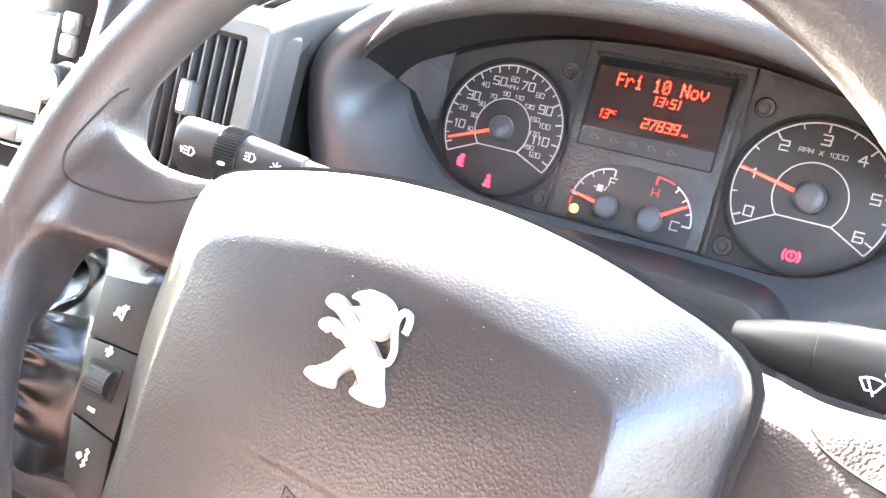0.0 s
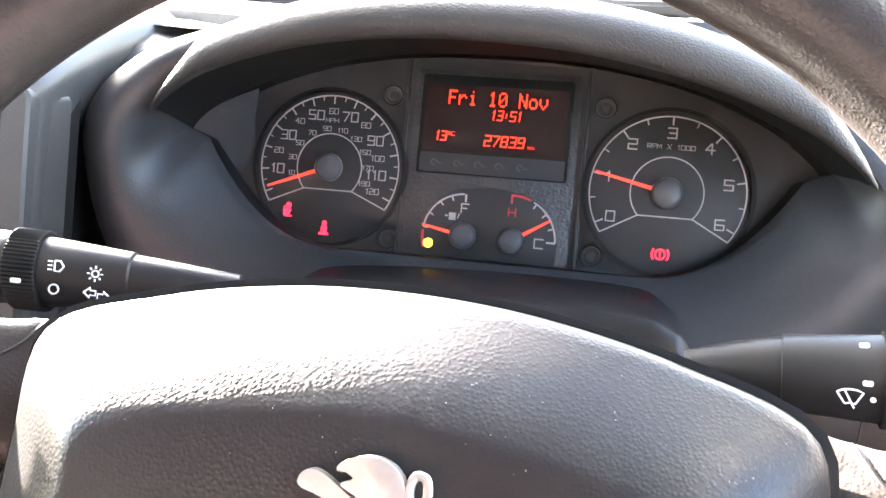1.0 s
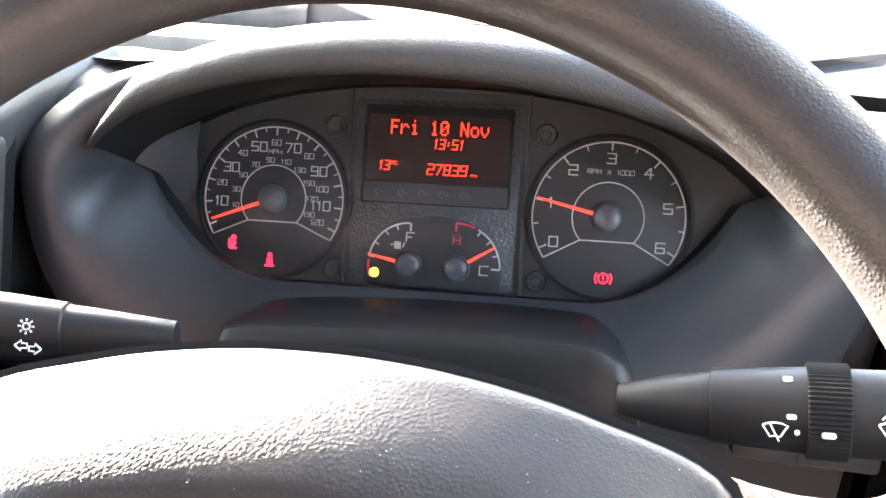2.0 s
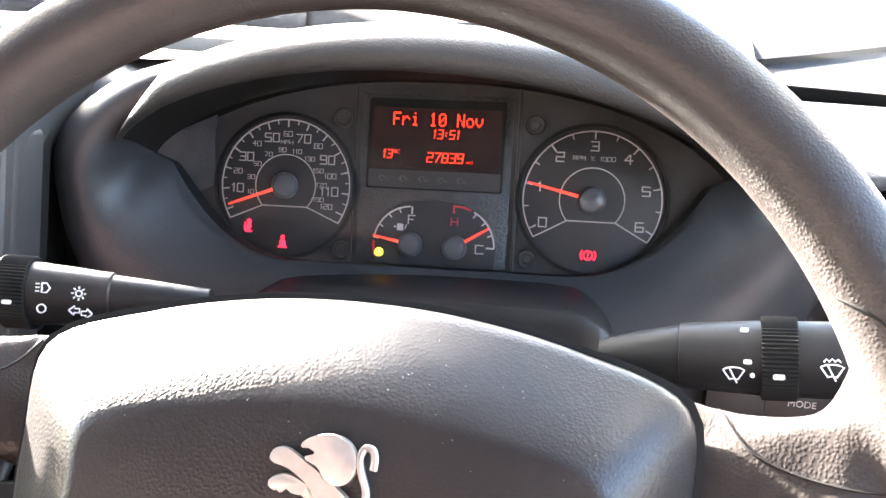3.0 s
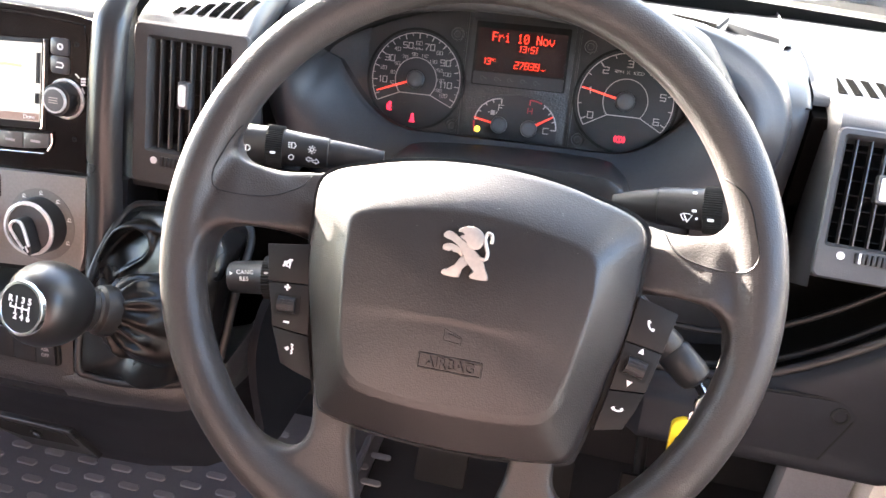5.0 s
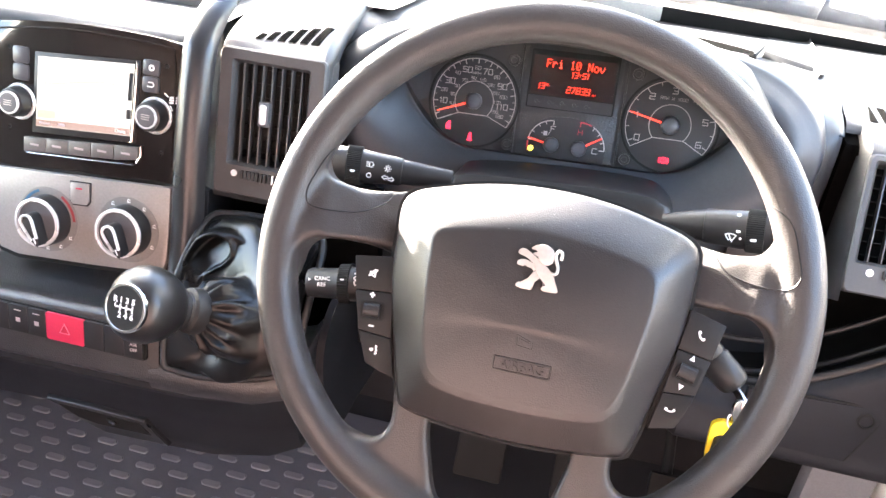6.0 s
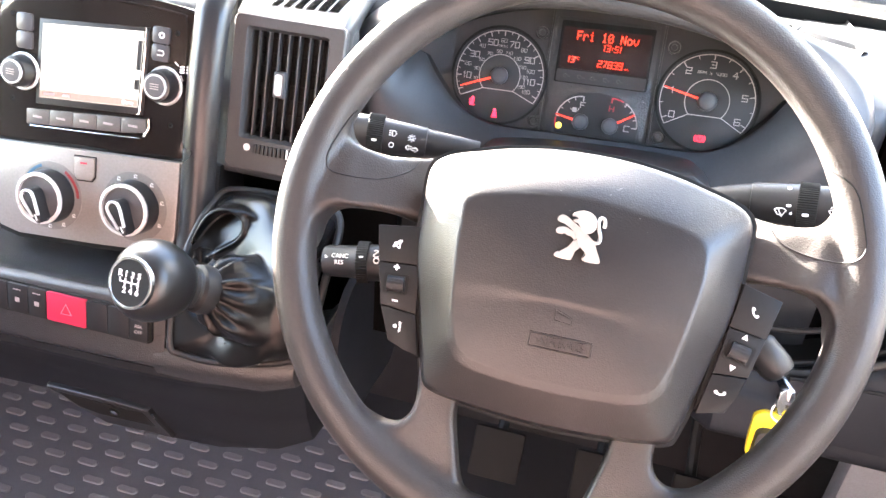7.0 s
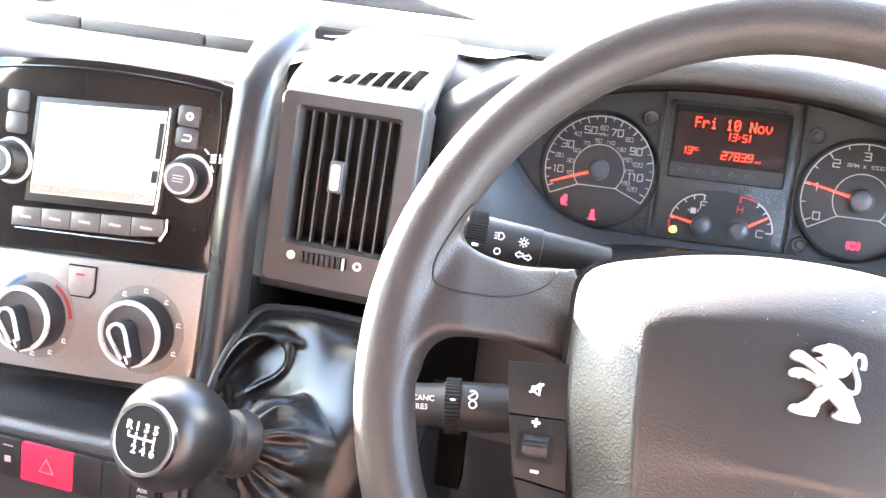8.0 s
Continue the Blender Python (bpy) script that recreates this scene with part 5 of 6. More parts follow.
for w, x, y_ in (("R", -9.5, 6), ("1", -4, 6), ("3", 2, 6), ("5", 8, 6), ("2", -4, -6.2), ("4", 2, -6.2), ("6", 8, -6.2)):
    lettering("figure", w, 0.0066, WHITE, knob, dm @ Matrix.Translation((x * MM, y_ * MM, 0.0010)), bold=0.0002)
bm = loft([along(L + d, r) for d, r in ((-0.049, 0.0165), (-0.0465, 0.0196), (-0.041, 0.0208), (-0.0345, 0.0196), (-0.0325, 0.0168), (-0.0300, 0.0162), (-0.0285, 0.0176), (-0.020, 0.0176))], True, True, True)
part("collar", bm, DARK, gear, "black plastic collar")
# frame of the gaiter, sloping up towards the dash
fr = [(-0.329, 0.0470, 0.566), (-0.331, 0.088, 0.628), (-0.326, 0.142, 0.660), (-0.300, 0.152, 0.668), (-0.230, 0.152, 0.668), (-0.205, 0.140, 0.662), (-0.198, 0.090, 0.636), (-0.203, 0.058, 0.586), (-0.218, 0.0500, 0.570), (-0.27, 0.0450, 0.556), (-0.315, 0.0445, 0.553)]
path = [Vector(p) - GP for p in smooth_loop(fr, 15)]
part("gaiter_frame", tube(path, 0.0035, 10, True), DARK, gear)
# gaiter: a sleeve gathered at the collar, a slack skirt drawn out to the frame, and a loose loop above
own = bmesh.new()
M = 120
rows = []
for d_, r in ((0.0, 0.0160), (0.003, 0.0215), (0.008, 0.0275), (0.014, 0.0315), (0.022, 0.0345), (0.032, 0.0370), (0.045, 0.0395), (0.058, 0.0370), (0.068, 0.0280)):
    c = base + ax * (L - 0.044 - d_) - GP + Vector((0.10, 0.0, -0.10)) * d_
    gather = 0.0040 * math.exp(-((d_ - 0.009) / 0.010) ** 2)
    row = []
    for i in range(M):
        a = 2 * math.pi * i / M
        rr = r + gather * (math.sin(12 * a + 1.1 * math.sin(2 * a)) + 0.5 * math.sin(19 * a + 2.0)) + 0.0022 * math.sin(5 * a + 60 * d_) * min(1.0, d_ / 0.03)
        row.append(c + side * (rr * math.cos(a)) + up * (rr * math.sin(a)))
    rows.append(row)
loft(rows, True, True, True, bm=own)
c0 = base + ax * 0.022 - GP
ctr = sum(path, Vector()) / len(path)
order, theta = [], []
for p in path:
    q = (p - ctr) - ax * (p - ctr).dot(ax)
    order.append(q.normalized())
    theta.append(math.atan2(q.dot(up), q.dot(side)))
# folds: angle at the sleeve, swing towards the frame, width, height, middle, reach
FOLDS = [(0.35, 0.5, 0.22, 0.010, 0.55, 0.30), (1.10, -0.5, 0.22, 0.010, 0.50, 0.30), (1.75, 0.4, 0.22, 0.012, 0.50, 0.30), (2.45, -0.3, 0.24, 0.010, 0.55, 0.30),
         (3.10, -0.6, 0.24, 0.009, 0.55, 0.30), (-2.5, 0.7, 0.24, 0.010, 0.55, 0.28), (-1.7, -0.6, 0.22, 0.010, 0.55, 0.28), (-0.9, 0.4, 0.22, 0.010, 0.52, 0.28), (-0.25, 0.4, 0.20, 0.008, 0.55, 0.25)]
rows = []
for k in range(19):
    f = k / 18
    row = []
    for i, p in enumerate(path):
        o, th = order[i], theta[i]
        high = max(0.0, o.z)
        q = (c0 + o * 0.036).lerp(p, f) + o * (0.004 * math.sin(math.pi * f)) + Vector((0, -0.004, 0.022 * high)) * math.sin(math.pi * f)
        slack = 0.0
        for a0, swing, wid, amp, mid_f, reach in FOLDS:
            dth = (th - a0 - swing * (f - 0.3) + math.pi) % (2 * math.pi) - math.pi
            slack += amp * math.exp(-(dth / wid) ** 2 - ((f - mid_f) / reach) ** 2)
        row.append(q + o * (slack - 0.004) * (1 - f ** 6) * (1 - 0.9 * max(0.0, o.x)))
    rows.append(row)
loft(rows, True, True, True, bm=own)
# a slack fold that stands up as a drop-shaped band, and a full lobe beside it
GA = axes(Vector((-0.29, 0.112, 0.655)) - GP, (1, 0, 0), (0, 0.35, 0.94))
for pts, depth, thick, back_ in (([(-44, -52), (-41, -36), (-36, -14), (-25, 6), (-9, 13.5), (5.5, 9.0), (9.5, -2), (3, -13), (-9, -22), (-22, -33)], 18.0, 3.4, -8),
                                 ([(-4, 14), (8, 13), (22, 8.5), (35, -4), (36, -16), (22, -24), (4, -27), (-20, -33)], 16.0, 3.8, -9)):
    fold = smooth_loop(pts, 6, False)
    rows = []
    for i, p in enumerate(fold):
        a, b = fold[max(i - 1, 0)], fold[min(i + 1, len(fold) - 1)]
        t = Vector((b[0] - a[0], b[1] - a[1])).normalized()
        rows.append([GA @ (Vector((p[0] - t.y * thick * math.cos(k), p[1] + t.x * thick * math.cos(k), depth * math.sin(k) + back_)) * MM) for k in [2 * math.pi * j / 16 for j in range(16)]])
    loft(rows, True, True, True, bm=own)
for (cx, cy, cz), (rx, ry, rz), turn in (((20, -7, -9), (19, 15, 12), -28), ((-14, -8, -20), (26, 24, 9), 0), ((4, -30, -12), (36, 9, 12), 8), ((6, 10, -24), (44, 14, 8), 8)):
    bmesh.ops.create_uvsphere(own, u_segments=24, v_segments=16, radius=1.0, matrix=GA @ pose(cx * MM, cy * MM, cz * MM, 0, 0, turn) @ Matrix.Diagonal((rx * MM, ry * MM, rz * MM, 1)))
for vert in own.verts:
    vert.co.x = min(vert.co.x, -0.206 - GP.x)
bag = part("gaiter", own, LEATHER, gear, "gathered black leather gaiter with loose folds")
rem = bag.modifiers.new("blend", "REMESH")
rem.mode, rem.voxel_size, rem.use_smooth_shade = "VOXEL", 0.0014, True
smo = bag.modifiers.new("soften", "SMOOTH")
smo.factor, smo.iterations = 0.5, 4
part("stitching", tube([Vector(p) - GP for p in smooth_loop([(-0.2755, 0.0455, 0.556), (-0.2745, 0.0445, 0.566), (-0.2735, 0.0460, 0.578)], 4, False)], 0.0010, 6), DARK, gear)
# moulded lip that carries the lever
lip = [(0.13, 0.545), (0.047, 0.548), (0.042, 0.543), (0.039, 0.532), (0.043, 0.520), (0.062, 0.509), (0.10, 0.498)]
rows = []
for x, dy, dz in ((-0.345, 0, 0.004), (-0.30, 0, 0.006), (-0.24, 0.002, 0.012), (-0.212, 0.008, 0.020), (-0.202, 0.026, 0.028), (-0.198, 0.10, 0.035)):
    rows.append([Vector((x, p[0] + dy, p[1] + dz)) for p in lip])
part("lever_lip", loft(rows, False), LEDGE, dash, "moulded lip round the gear lever")
# side of the console towards the footwell
side_wall = smooth_loop([(0.100, 0.552), (0.118, 0.584), (0.150, 0.598), (0.22, 0.604), (0.29, 0.604), (0.29, 0.42), (0.20, 0.418), (0.120, 0.43), (0.104, 0.48)], 3)
part("console_side", loft([[Vector((x, y_, z_)) for y_, z_ in side_wall] for x in (-0.1985, -0.1925, -0.1910)], True, False, True), KNEE, dash)

# ---- steering column, stalks, key ----
col = thing("steering_column", pose(0.0, 0.10, 0.68), "black plastic steering column shroud", "steering column")
NW = WHEEL.to_3x3() @ Vector((0, 0, 1))
rows = []
for d, wx, wy, dz in ((-0.028, 0.055, 0.050, 0.0), (-0.06, 0.068, 0.056, 0.0), (-0.12, 0.078, 0.060, -0.004), (-0.20, 0.082, 0.062, -0.006), (-0.30, 0.080, 0.060, 0.0)):
    c = WHEEL.translation + NW * d - Vector((0, 0.10, 0.68)) + Vector((0.008, 0, dz))
    ring_ = []
    for i in range(40):
        a = 2 * math.pi * i / 40
        ca, sa = math.cos(a), math.sin(a)
        ring_.append(c + Vector((wx * abs(ca) ** 0.6 * (1 if ca > 0 else -1), 0, wy * abs(sa) ** 0.6 * (1 if sa > 0 else -1))))
    rows.append(ring_)
part("shroud", loft(rows, True, True, True), DARK, col)
# raised lip on the shroud under the instruments
lipp = smooth_loop([(-0.108, 0.20, 0.685), (-0.101, 0.20, 0.718), (-0.086, 0.20, 0.7295), (-0.005, 0.20, 0.7375), (0.070, 0.20, 0.7400), (0.091, 0.20, 0.7355), (0.104, 0.20, 0.721), (0.112, 0.20, 0.685)], 6, False)
part("shroud_lip", loft([[p + Vector((0, 0.09, -0.02)) - Vector((0, 0.10, 0.68)) for p in lipp], [p + Vector((0, 0.004, 0.001)) - Vector((0, 0.10, 0.68)) for p in lipp], [p - Vector((0, 0.10, 0.68)) for p in lipp], [p * 1.0 + Vector((0, -0.004, -0.006)) - Vector((0, 0.10, 0.68)) for p in lipp], [p + Vector((0, -0.004, -0.05)) - Vector((0, 0.10, 0.68)) for p in lipp]], False), DARK, col)


def stalk(name, a, b, profile, label):
    """profile: (fraction along, radius, squash) from the column outwards."""
    a, b = Vector(a), Vector(b)
    s = thing(name, Matrix.Translation(a), label, "control stalk", "column stalks")
    d = (b - a).normalized()
    u = d.cross(Vector((0, 1, 0.25))).normalized()
    w = d.cross(u)
    ln = (b - a).length
    rows = [[d * (f * ln) + u * (r * math.cos(2 * math.pi * i / 28)) + w * (r * sq * math.sin(2 * math.pi * i / 28)) for i in range(28)] for f, r, sq in profile]
    part("arm", loft(rows, True, True, True), DARK, s)
    return s, d, u, w, ln


def stalk_collar(s, d, u, w, ln, f0, f1, r, sq, ribs=36):
    rows = []
    for f, k in ((f0, 0.97), (f0 + 0.004, 1.0), (f1 - 0.004, 1.0), (f1, 0.97)):
        rows.append([d * (f * ln) + u * (r * k * (1 + (0.02 if i % 2 else -0.02)) * math.cos(2 * math.pi * i / (2 * ribs))) + w * (r * k * sq * (1 + (0.02 if i % 2 else -0.02)) * math.sin(2 * math.pi * i / (2 * ribs))) for i in range(2 * ribs)])
    part("twist_ring", loft(rows, True, True, True), BLACK, s, "ribbed twist ring", flat=True)


rs, d, u, w, ln = stalk("wiper_stalk", (0.092, 0.133, 0.7565), (0.192, 0.116, 0.7745), [(-0.02, 0.0060, 0.8), (0.04, 0.0080, 0.8), (0.15, 0.0110, 0.8), (0.29, 0.0138, 0.8), (0.300, 0.0138, 0.8), (0.304, 0.0148, 0.8), (0.60, 0.0166, 0.8), (0.96, 0.0168, 0.8), (0.985, 0.0160, 0.8), (1.0, 0.0135, 0.8)], "black wiper stalk with white symbols and a ribbed ring")
stalk_collar(rs, d, u, w, ln, 0.605, 0.735, 0.0180, 0.82, 60)
# printed symbols on the face towards the driver
face_n = Vector((0, -0.93, 0.37))
face_n = (face_n - d * face_n.dot(d)).normalized()


def on_stalk(d, ln, f, lift, drop=0.0):
    o = d * (f * ln) + face_n * lift + face_n.cross(d) * 0.0
    upv = face_n.cross(d).normalized()
    return axes(o + upv * drop - face_n * (abs(drop) * 0.35), d, upv)


for f, drop in ((0.545, 0.0125), (0.550, 0.0075), (0.555, 0.0005)):
    part("mark", prism(rounded(-0.0016, 0.0016, -0.0009, 0.0009, 0.0007), 0, 0.0004), WHITE, rs, m=on_stalk(d, ln, f, 0.0152, drop))
WIPER = [mm([(-4, 2.2), (-2, 3.0), (0, 3.2), (2, 3.0), (4, 2.2), (1.6, -1.6), (0, -1.2), (-1.6, -1.6), (-4, 2.2)]), mm([(1.2, -3.0), (-1.6, 2.8)])]
icon(rs, WIPER, on_stalk(d, ln, 0.505, 0.0164, -0.0050), 0.0006)
part("mark", prism(rounded(-0.0009, 0.0009, -0.0009, 0.0009, 0.0008), 0, 0.0004), WHITE, rs, m=on_stalk(d, ln, 0.572, 0.0152, -0.0050))
part("mark", prism(rounded(-0.0022, 0.0022, -0.0010, 0.0010, 0.0009), 0, 0.0006), WHITE, rs, m=on_stalk(d, ln, 0.665, 0.0166, -0.0050))
icon(rs, WIPER + [mm([(-3, 4), (-2, 5.2), (-1, 4.2), (0, 5.4), (1, 4.2), (2, 5.2), (3, 4)]), mm([(6, 1), (9.5, 3), (10, 1.5), (7, -0.5), (6, 1)])], on_stalk(d, ln, 0.845, 0.0164, -0.0025), 0.0006)

ls, d, u, w, ln = stalk("light_stalk", (-0.085, 0.131, 0.7600), (-0.196, 0.108, 0.7680), [(0.0, 0.008, 0.8), (0.30, 0.0112, 0.8), (0.365, 0.0116, 0.8), (0.372, 0.0126, 0.8), (0.70, 0.0156, 0.8), (0.97, 0.0160, 0.8), (0.99, 0.0150, 0.8), (1.0, 0.0125, 0.8)], "black lamp and indicator stalk with white symbols")
stalk_collar(ls, d, u, w, ln, 0.665, 0.775, 0.0172, 0.82, 60)
face_n = Vector((0, -0.93, 0.37))
face_n = (face_n - d * face_n.dot(d)).normalized()


def on_left(f, lift, drop):
    o = d * (f * ln) + face_n * lift
    upv = Vector((0, 0.37, 0.93))
    return axes(o + upv * drop, -d, upv - d * upv.dot(d))


LAMP = [mm([(-1, 2), (1, 2), (2.4, 0), (1, -2), (-1, -2), (-1, 2)]), mm([(-3.6, 1.6), (-1.8, 1.6)]), mm([(-3.6, 0), (-1.8, 0)]), mm([(-3.6, -1.6), (-1.8, -1.6)])]
icon(ls, LAMP, on_left(0.595, 0.0128, 0.004), 0.0006)
SUNM = [arc(0, 0, 0.0013, 0, 360, 14)] + [[(0.0020 * math.cos(a), 0.0020 * math.sin(a)), (0.0031 * math.cos(a), 0.0031 * math.sin(a))] for a in [math.pi / 4 * i for i in range(8)]]
icon(ls, SUNM, on_left(0.47, 0.0120, 0.0025), 0.0006)
icon(ls, [arc(0, 0, 0.0018, 0, 360, 16)], on_left(0.60, 0.0126, -0.005), 0.0006)
icon(ls, [mm([(-5, 0), (-2.5, 2), (-2.5, 0.9), (-0.4, 0.9), (-0.4, -0.9), (-2.5, -0.9), (-2.5, -2), (-5, 0)]), mm([(5, -1), (2.5, 1), (2.5, -0.1), (0.4, -0.1), (0.4, -1.9), (2.5, -1.9), (2.5, -3), (5, -1)])], on_left(0.46, 0.0116, -0.005), 0.0006)
part("mark", prism(rounded(-0.002, 0.002, -0.0009, 0.0009, 0.0008), 0, 0.0005), WHITE, ls, m=on_left(0.72, 0.0146, -0.003))
icon(ls, LAMP + [mm([(-6, 1.5), (-5, -1.5), (-4.4, 1.5)])], on_left(0.89, 0.0132, -0.002), 0.0006)

cs, d, u, w, ln = stalk("cruise_stalk", (-0.075, 0.098, 0.672), (-0.194, 0.078, 0.663), [(0.0, 0.0138, 1), (0.455, 0.0142, 1), (0.465, 0.0150, 1), (0.68, 0.0150, 1), (0.77, 0.0144, 1), (0.78, 0.0135, 1), (0.97, 0.0128, 1), (1.0, 0.0112, 1)], "black cruise control stalk with white lettering")
stalk_collar(cs, d, u, w, ln, 0.685, 0.765, 0.0168, 1.0, 44)
face_n = Vector((0, -0.80, 0.60))
face_n = (face_n - d * face_n.dot(d)).normalized()
lettering("word", "CANC", 0.0048, WHITE, cs, on_left(0.875, 0.0134, 0.0032))
lettering("word", "RES", 0.0048, WHITE, cs, on_left(0.875, 0.0140, -0.0022))
part("arrow", prism(mm([(-1.2, -1.4), (-1.2, 1.4), (1.2, 0)]), 0, 0.0004), WHITE, cs, m=on_left(0.965, 0.0127, 0.0022))
part("mark", ribbon([(-0.0016, 0), (0.0016, 0)], 0.0012, 0), WHITE, cs, m=on_left(0.725, 0.0174, 0.003))
for f, dr, a0, k in ((0.632, 0.0085, 200, 1.0), (0.624, 0.0010, 90, 0.7), (0.632, -0.0070, 20, 1.1)):
    lift = math.sqrt(max(0.0, 0.0153 ** 2 - (0.8 * dr) ** 2))
    icon(cs, [arc(0, 0, 0.0028 * k, a0, a0 + 290, 14), mm([(-2.2, -1.0), (1.8, 2.0)])] if k != 0.7 else [arc(0, 0, 0.0022, 0, 360, 14)], on_left(f, lift, dr * 0.75), 0.0009)
for dr in (0.0070, 0.0022, -0.0025, -0.0072):
    part("mark", ribbon([(-0.0014, -0.0010), (0.0012, 0.0011)], 0.0012, 0), WHITE, cs, m=on_left(0.420, math.sqrt(0.0145 ** 2 - (0.8 * dr) ** 2), dr * 0.75))

# ignition barrel and keys
rows = []
for d_, r in ((0.0, 0.0115), (0.35, 0.0130), (0.60, 0.0133), (0.63, 0.0120), (0.66, 0.0138), (0.90, 0.0138), (0.97, 0.0122), (1.0, 0.0085)):
    c = Vector((0.112, 0.022, 0.003)).lerp(Vector((0.1775, -0.004, -0.044)), d_)
    ax_l = Vector((0.0625, -0.026, -0.047)).normalized()
    su = ax_l.cross(Vector((0, 1, 0))).normalized()
    sv = ax_l.cross(su)
    rows.append([c + su * (r * math.cos(2 * math.pi * i / 28)) + sv * (r * 0.85 * math.sin(2 * math.pi * i / 28)) for i in range(28)])
part("lock_housing", loft(rows, True, True, True), DARK, col, "black ignition lock barrel")
keys = thing("ignition_key", pose(0.1845, 0.092, 0.6125), "ignition key with a yellow tag and black fob hanging from it", "key")
part("blade", box(-0.0015, 0.0015, -0.004, 0.022, -0.005, 0.005, 0.0006), STEEL, keys, m=pose(0.002, 0, 0.010, 0, 0, 20))
part("bow", prism([(p[0] * MM, p[1] * MM) for p in smooth_loop([(-4, -12), (4, -12), (7, -2), (5, 9), (-5, 9), (-7, -2)], 3)], -0.0015, 0.0015, 0.0005), STEEL, keys, m=pose(0.0, -0.002, 0.004, 78, 0, 24))
part("split_ring", tube(arc(0, 0, 0.009, 0, 360, 28)[:-1], 0.0011, 8, True), STEEL, keys, m=pose(0.001, -0.004, -0.006, 70, 30, 0))
part("second_key", box(-0.0018, 0.0018, -0.001, 0.001, -0.016, 0.0, 0.0005), STEEL, keys, m=pose(0.006, -0.006, -0.001, 0, -50, 10))
tag = part("tag", prism([(p[0] * MM, p[1] * MM) for p in smooth_loop([(-15, -40), (-17, -10), (-16, -2), (-9, 2), (-2, 1), (3, 6), (9, 4), (11, -4), (10, -14), (0, -38), (-6, -46)], 3)], -0.0025, 0.0025, 0.0010), YELLOW, keys, "yellow plastic tag", m=pose(-0.002, -0.004, -0.010, 84, 0, 4))
part("fob", prism(rounded(-0.013, 0.013, -0.050, -0.012, 0.006), 0.0026, 0.0100, 0.0025), DARK, tag, "black plastic fob")
part("fob_button", lathe([(0.0035, 0.0100), (0.0035, 0.0108), (0.0001, 0.0110)], 18, Matrix.Translation((0, -0.018, 0))), SLATE, tag)

# ---- right-hand side of the dash ----
RVENT = axes((0, 0.2115, 0.704), (1, 0, 0), (0, 0.50, 0.866))
rv = air_vent("air_vent", 0.2570, 0.385, 0.681, 0.7980, 0.2655, 0.362, 0.7088, 0.7900, RVENT @ Matrix.Translation((0, 0, 0.001)), 0.2985, 0.7545, 8, "dark grey slatted driver-side air vent with chrome tab")
y = fz(0.7000)
wheel_t = part("shutter_wheel", box(0.2875, 0.3225, y - 0.0040, y + 0.0040, 0.0005, 0.0035, 0.0006), BLACK, rv)
for i in range(9):
    x = 0.2875 + 0.0040 * i
    part("ridge", box(x, x + 0.0030, y - 0.0042, y + 0.0042, 0.001, 0.0055 + 0.0012 * math.sin(math.pi * i / 8), 0.0006), DARK, wheel_t)
part("index_mark", box(0.2895, 0.2912, y - 0.0042, y + 0.0042, 0.002, 0.0064, 0.0003), WHITE, wheel_t)
part("mark", lathe([(0.0032, 0.003), (0.0032, 0.0036)], 20, Matrix.Translation((0.2765, y, 0))), WHITE, rv)
pod = []
for x, drop in ((0.2535, 0.018), (0.2550, 0.007), (0.2585, 0.0), (0.38, 0.0), (0.40, 0.004), (0.43, 0.012), (0.50, 0.03)):
    prof = [(0.2590, 0.7880), (0.2620, 0.7925), (0.272, 0.7965), (0.30, 0.8005), (0.335, 0.8035), (0.36, 0.8040), (0.42, 0.799)]
    pod.append([Vector((x, p[0] + drop, p[1] - drop * 0.6)) for p in smooth_loop(prof, 4, False)])
pod_ob = part("vent_pod", loft(pod, False), PODP, dash, "moulded pod round the driver-side vent")
pod_skin = BVHTree.FromPolygons([v.co for v in pod_ob.data.vertices], [p.vertices for p in pod_ob.data.polygons])
RR = RVENT.to_3x3()
for xa, xb in ((0.2575, 0.2540), (0.3845, 0.52)):
    rows = []
    for f_, back_ in ((0.0, 0.0), (0.35, 0.003), (0.7, 0.010), (1.0, 0.024), (1.02, 0.07)):
        rows.append([RR @ Vector((xa + (xb - xa) * f_, s_, -back_)) + RVENT.translation for s_ in (fz(0.672), fz(0.74), fz(0.797))])
    part("vent_cheek", loft(rows, False), PODP, dash)
# Near-black block painted as the shade down the gap beside the pod.
part("pod_gap_shade", box(0.2415, 0.2580, 0.285, 0.32, 0.50, 0.785, 0.004), SHADE, dash)
# These slots too are near-black slabs laid on top, shade as colour.
for i in range(6):
    x, y = 0.2640 + 0.0125 * i, 0.318
    ring_ = []
    for px, py in ((x - 0.0036, y - 0.014), (x + 0.0034, y - 0.014), (x - 0.0008, y + 0.017), (x - 0.0074, y + 0.017)):
        hit = pod_skin.ray_cast(Vector((px, py, 1.0)), Vector((0, 0, -1)))
        ring_.append(Vector((px, py, (hit[0].z if hit[0] is not None else 0.812))))
    own = loft([[p + Vector((0, 0, -0.004)) for p in ring_], [p + Vector((0, 0, 0.0005)) for p in ring_]], True, True, True)
    part("demister_slot", own, SHADE, dash, flat=True)
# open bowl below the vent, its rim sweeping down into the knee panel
# Near-black sheet gives the bowl its dark, shaded back.
part("shelf_shade", box(0.10, 0.50, 0.285, 0.295, 0.48, 0.70), SHADE, dash)


def knee_top(x):
    return 0.566 + 0.112 * max(0.0, min(1.0, (x - 0.20) / 0.17)) ** 1.7


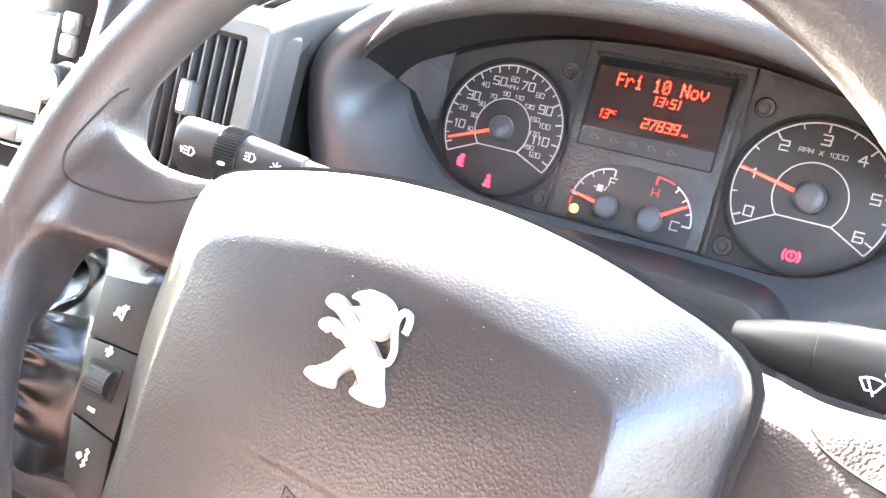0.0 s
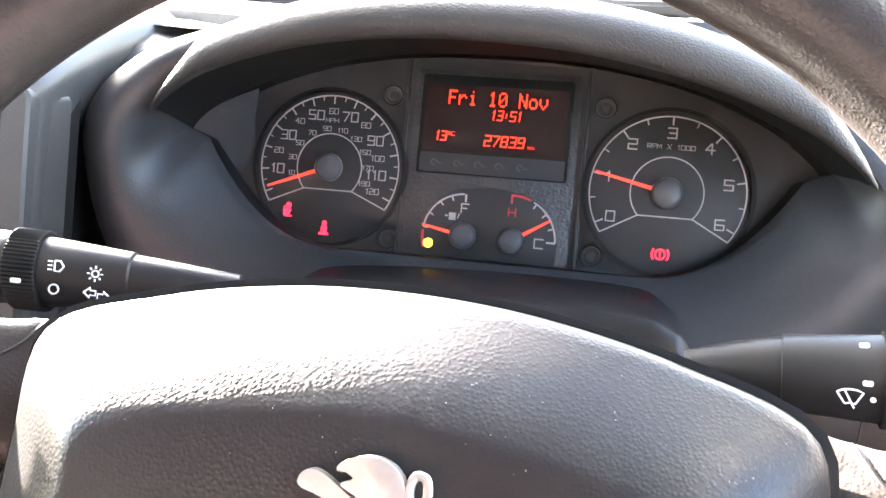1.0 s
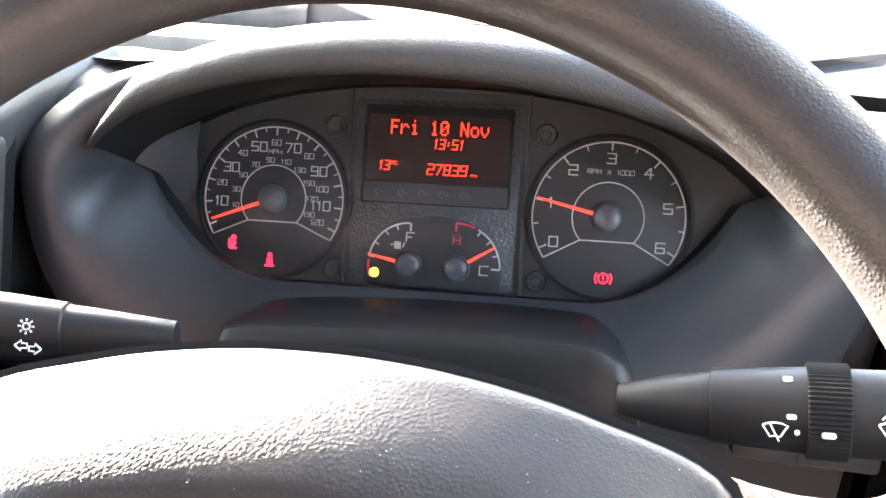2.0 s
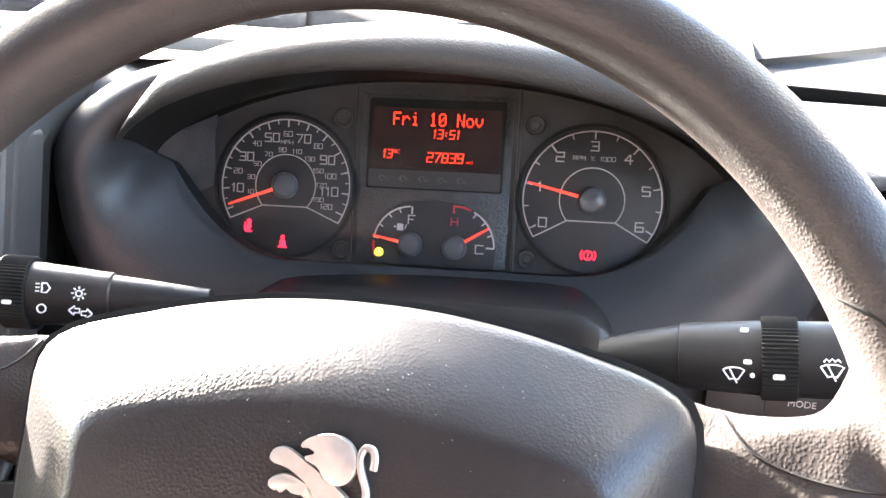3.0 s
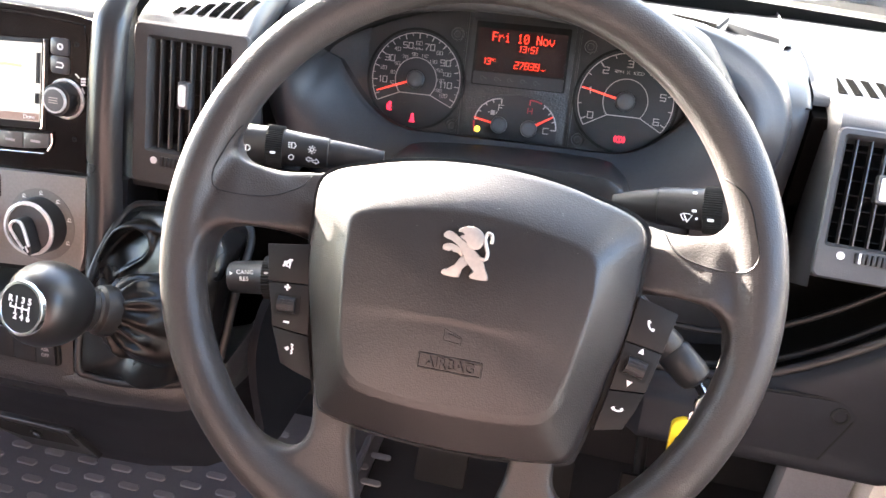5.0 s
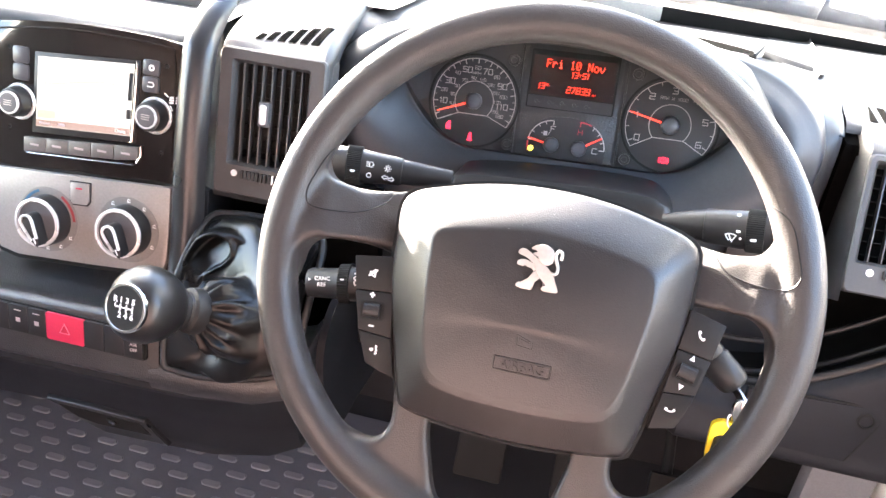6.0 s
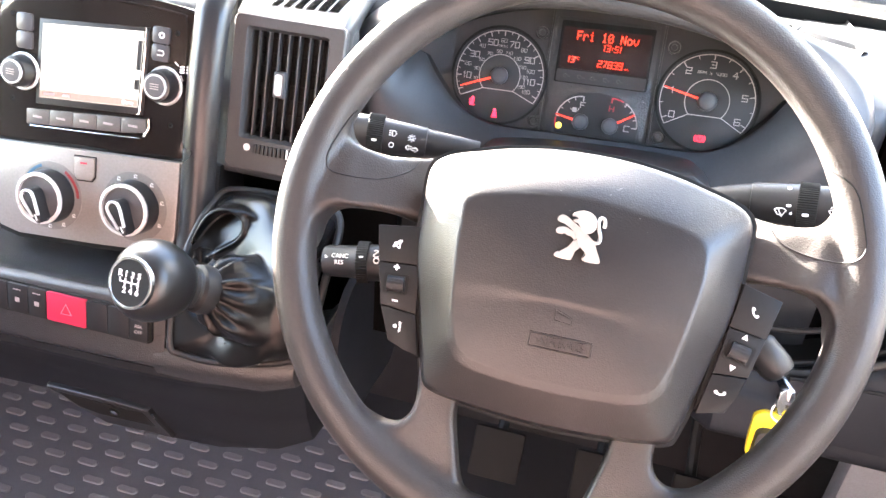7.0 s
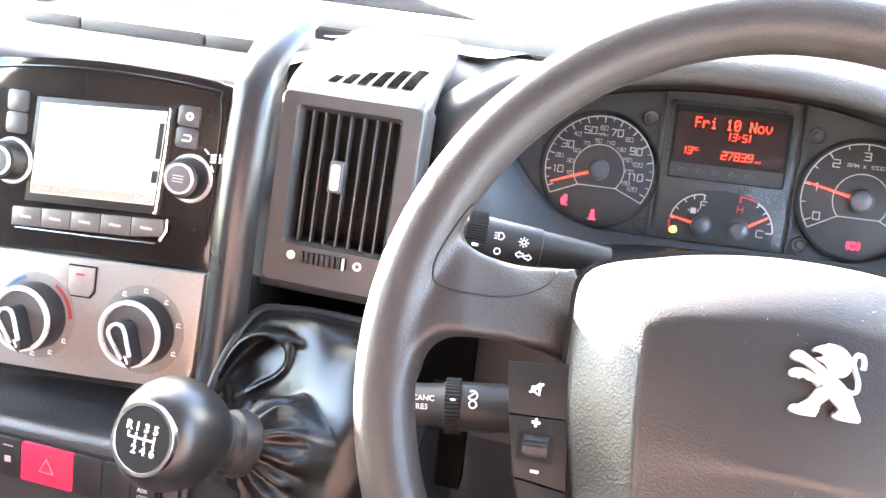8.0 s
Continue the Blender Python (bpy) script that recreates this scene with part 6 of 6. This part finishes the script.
part("shelf_floor", loft([[Vector((x, y_, knee_top(x) - dz)) for y_, dz in ((0.196, 0.001), (0.21, 0.014), (0.235, 0.026), (0.284, 0.030))] for x in [0.09 + 0.0275 * k for k in range(16)]], False), BLACK, dash)
for dy, dz, r in ((0.0, 0.0, 0.0045), (0.028, -0.010, 0.0030), (0.050, 0.012, 0.0030)):
    part("bowl_rim", tube([(0.10 + 0.02 * k, 0.193 + dy, knee_top(0.10 + 0.02 * k) + dz) for k in range(20)], r, 10), DARK, dash)
rows = []
for k in range(17):
    x = 0.10 + 0.026 * k
    dy = 0.05 * max(0.0, (0.15 - x) / 0.05) + 0.05 * max(0.0, (x - 0.36) / 0.14)
    zt = knee_top(x)
    prof = [(0.197, zt), (0.184, zt - 0.004), (0.177, zt - 0.014), (0.170, 0.545 + (zt - 0.566) * 0.4), (0.165, 0.530), (0.160, 0.515), (0.165, 0.503), (0.20, 0.495), (0.28, 0.488)]
    rows.append([Vector((x, p[0] + dy, p[1])) for p in smooth_loop(prof, 3, False)])
part("knee_panel", loft(rows, False), KNEE, dash, "dark grey knee panel")
hatch = thing("fuse_hatch", axes((0.276, 0.1700, 0.556), (1, 0, 0), (0, 0.22, 0.975)), "dark grey fuse box hatch in the knee panel", "hatch")
part("cover", prism(mm([(-70, 20), (50, 26), (52, 22), (40, -6), (28, -34), (-70, -34)])[::-1], -0.004, 0.0034, 0.001), KNEE, hatch)
part("groove", tube([(-0.07, 0.021, 0.0015), (0.050, 0.0272, 0.0015), (0.0535, 0.022, 0.0015), (0.041, -0.006, 0.0015), (0.029, -0.034, 0.0015)], 0.0014, 6), BLACK, hatch)
part("catch", lathe([(0.008, 0.002), (0.008, 0.0035), (0.006, 0.004), (0.005, 0.001)], 20, Matrix.Translation((0.036, 0.012, 0.001))), BLACK, hatch)
# switch block by the wiper stalk
blk = thing("lamp_switches", axes((0.228, 0.240, 0.689), (1, 0, 0), (0, 0.22, 0.975)), "dark grey headlamp levelling and mode switches", "switches")
for x0, x1, y0, y1 in ((-0.066, -0.034, -0.022, 0.014), (-0.0335, 0.006, -0.022, 0.014)):
    part("button", prism(rounded(x0, x1, y0, y1, 0.002), -0.01, 0.002, 0.0008), DARK, blk)
lettering("word", "MODE", 0.0055, INK, blk, Matrix.Translation((-0.014, -0.010, 0.0022)))
icon(blk, LAMP, Matrix.Translation((-0.050, 0.004, 0.0021)), 0.0007)

# ---- top of the dash: document box ----
docs = thing("document_tray", pose(-0.452, 0.345, 0.8010), "grey lidded document tray on top of the dashboard", "document tray")
for a, b_ in ((-0.165, -0.1085), (-0.1075, 0.0095), (0.0105, 0.066)):
    part("lid", box(a, b_, -0.05, 0.06, 0.0, 0.026, 0.005), SLATE, docs)

# demister slot and the lip of the pocket behind the instruments
line = smooth_loop([(0.05, 0.480), (0.10, 0.474), (0.140, 0.463), (0.168, 0.450)], 4, False)
# Slot drawn as a near-black strip for the shade inside it.
part("demister_slot", loft([[Vector((x, y_ + dy, 0.7985 + dz)) for x, y_ in line] for dy, dz in ((-0.010, 0.0), (-0.009, 0.0016), (0.010, 0.0022), (0.011, 0.0))], False), SHADE, dash)
part("slot_fin", box(-0.0012, 0.0012, -0.022, 0.022, 0.0, 0.006, 0.0006), TOP, dash, m=pose(0.173, 0.468, 0.797, 0, 0, -18))
line = smooth_loop([(0.176, 0.458), (0.200, 0.439), (0.218, 0.428), (0.2255, 0.420), (0.2245, 0.400)], 4, False)
part("pocket_lip", loft([[Vector((x + dx, y_ + dy, 0.798 + dz)) for x, y_ in line] for dx, dy, dz in ((0.0, 0.0, -0.003), (0.0005, 0.0005, 0.0062), (0.002, 0.002, 0.0072), (0.009, 0.012, 0.004), (0.012, 0.018, -0.003))], False), DASH, dash)
wiper = thing("windscreen_wiper", pose(0.06, 0.672, 0.783), "black wiper blade parked along the foot of the windscreen", "wiper")
part("blade", box(-0.13, 0.092, -0.004, 0.004, -0.006, 0.004, 0.0015), BLACK, wiper)
part("arm", tube([(-0.13, 0.012, 0.0), (0.0, 0.010, 0.008), (0.088, 0.004, 0.0085)], 0.0035, 8), DARK, wiper)

# ---- floor: rubber mat with lozenge studs ----
mat_ob = thing("rubber_floor_mat", pose(-0.62, 0.2, 0.004), "grey rubber floor mat with raised lozenge studs", "floor mat")
part("sheet", box(-0.60, 0.42, -0.55, 0.36, -0.003, 0.004, 0.002), RUBBER, mat_ob)
own = bmesh.new()
lo = rounded(-0.017, 0.017, -0.0062, 0.0062, 0.006, 3)
for r in range(30):
    for c in range(17):
        x = -0.56 + 0.060 * c + (0.030 if r % 2 else 0.0)
        y_ = -0.52 + 0.0285 * r
        prism([(x + p[0], y_ + p[1]) for p in lo], 0.004, 0.0068, 0.0012, 1, bm=own)
tagged(part("studs", own, STUD, mat_ob, "paler raised rubber studs"), kind="stuff")
part("edge", tube([(0.40, -0.5, 0.008), (0.40, 0.34, 0.008)], 0.010, 8, flat=0.5), RUBBER, mat_ob)

# pedals in the dark footwell
for x, w_ in ((-0.06, 0.035), (0.08, 0.035), (0.20, 0.025)):
    pd = thing("pedal", pose(x, 0.36, 0.20, -35, 0, 0), "black rubber-faced foot pedal on a steel arm", "pedal", "foot pedals")
    part("pad", box(-w_, w_, -0.008, 0.008, -0.035, 0.035, 0.005), BLACK, pd)
    part("arm", tube([(0, 0.008, 0.0), (0, 0.05, 0.08), (0, 0.09, 0.24)], 0.008, 8), DARK, pd)

# lower post trim and the white door sill past the knee panel
tagged(part("trim", box(0.330, 0.404, 0.285, 0.32, 0.0, 0.49, 0.008), POST), "grey plastic lower post trim beside the footwell", "trim", kind="structure")
tagged(part("door_sill", box(0.408, 0.515, 0.262, 0.33, -0.02, 0.49, 0.010), PAINT), "white painted door post and sill", "door sill", kind="structure")
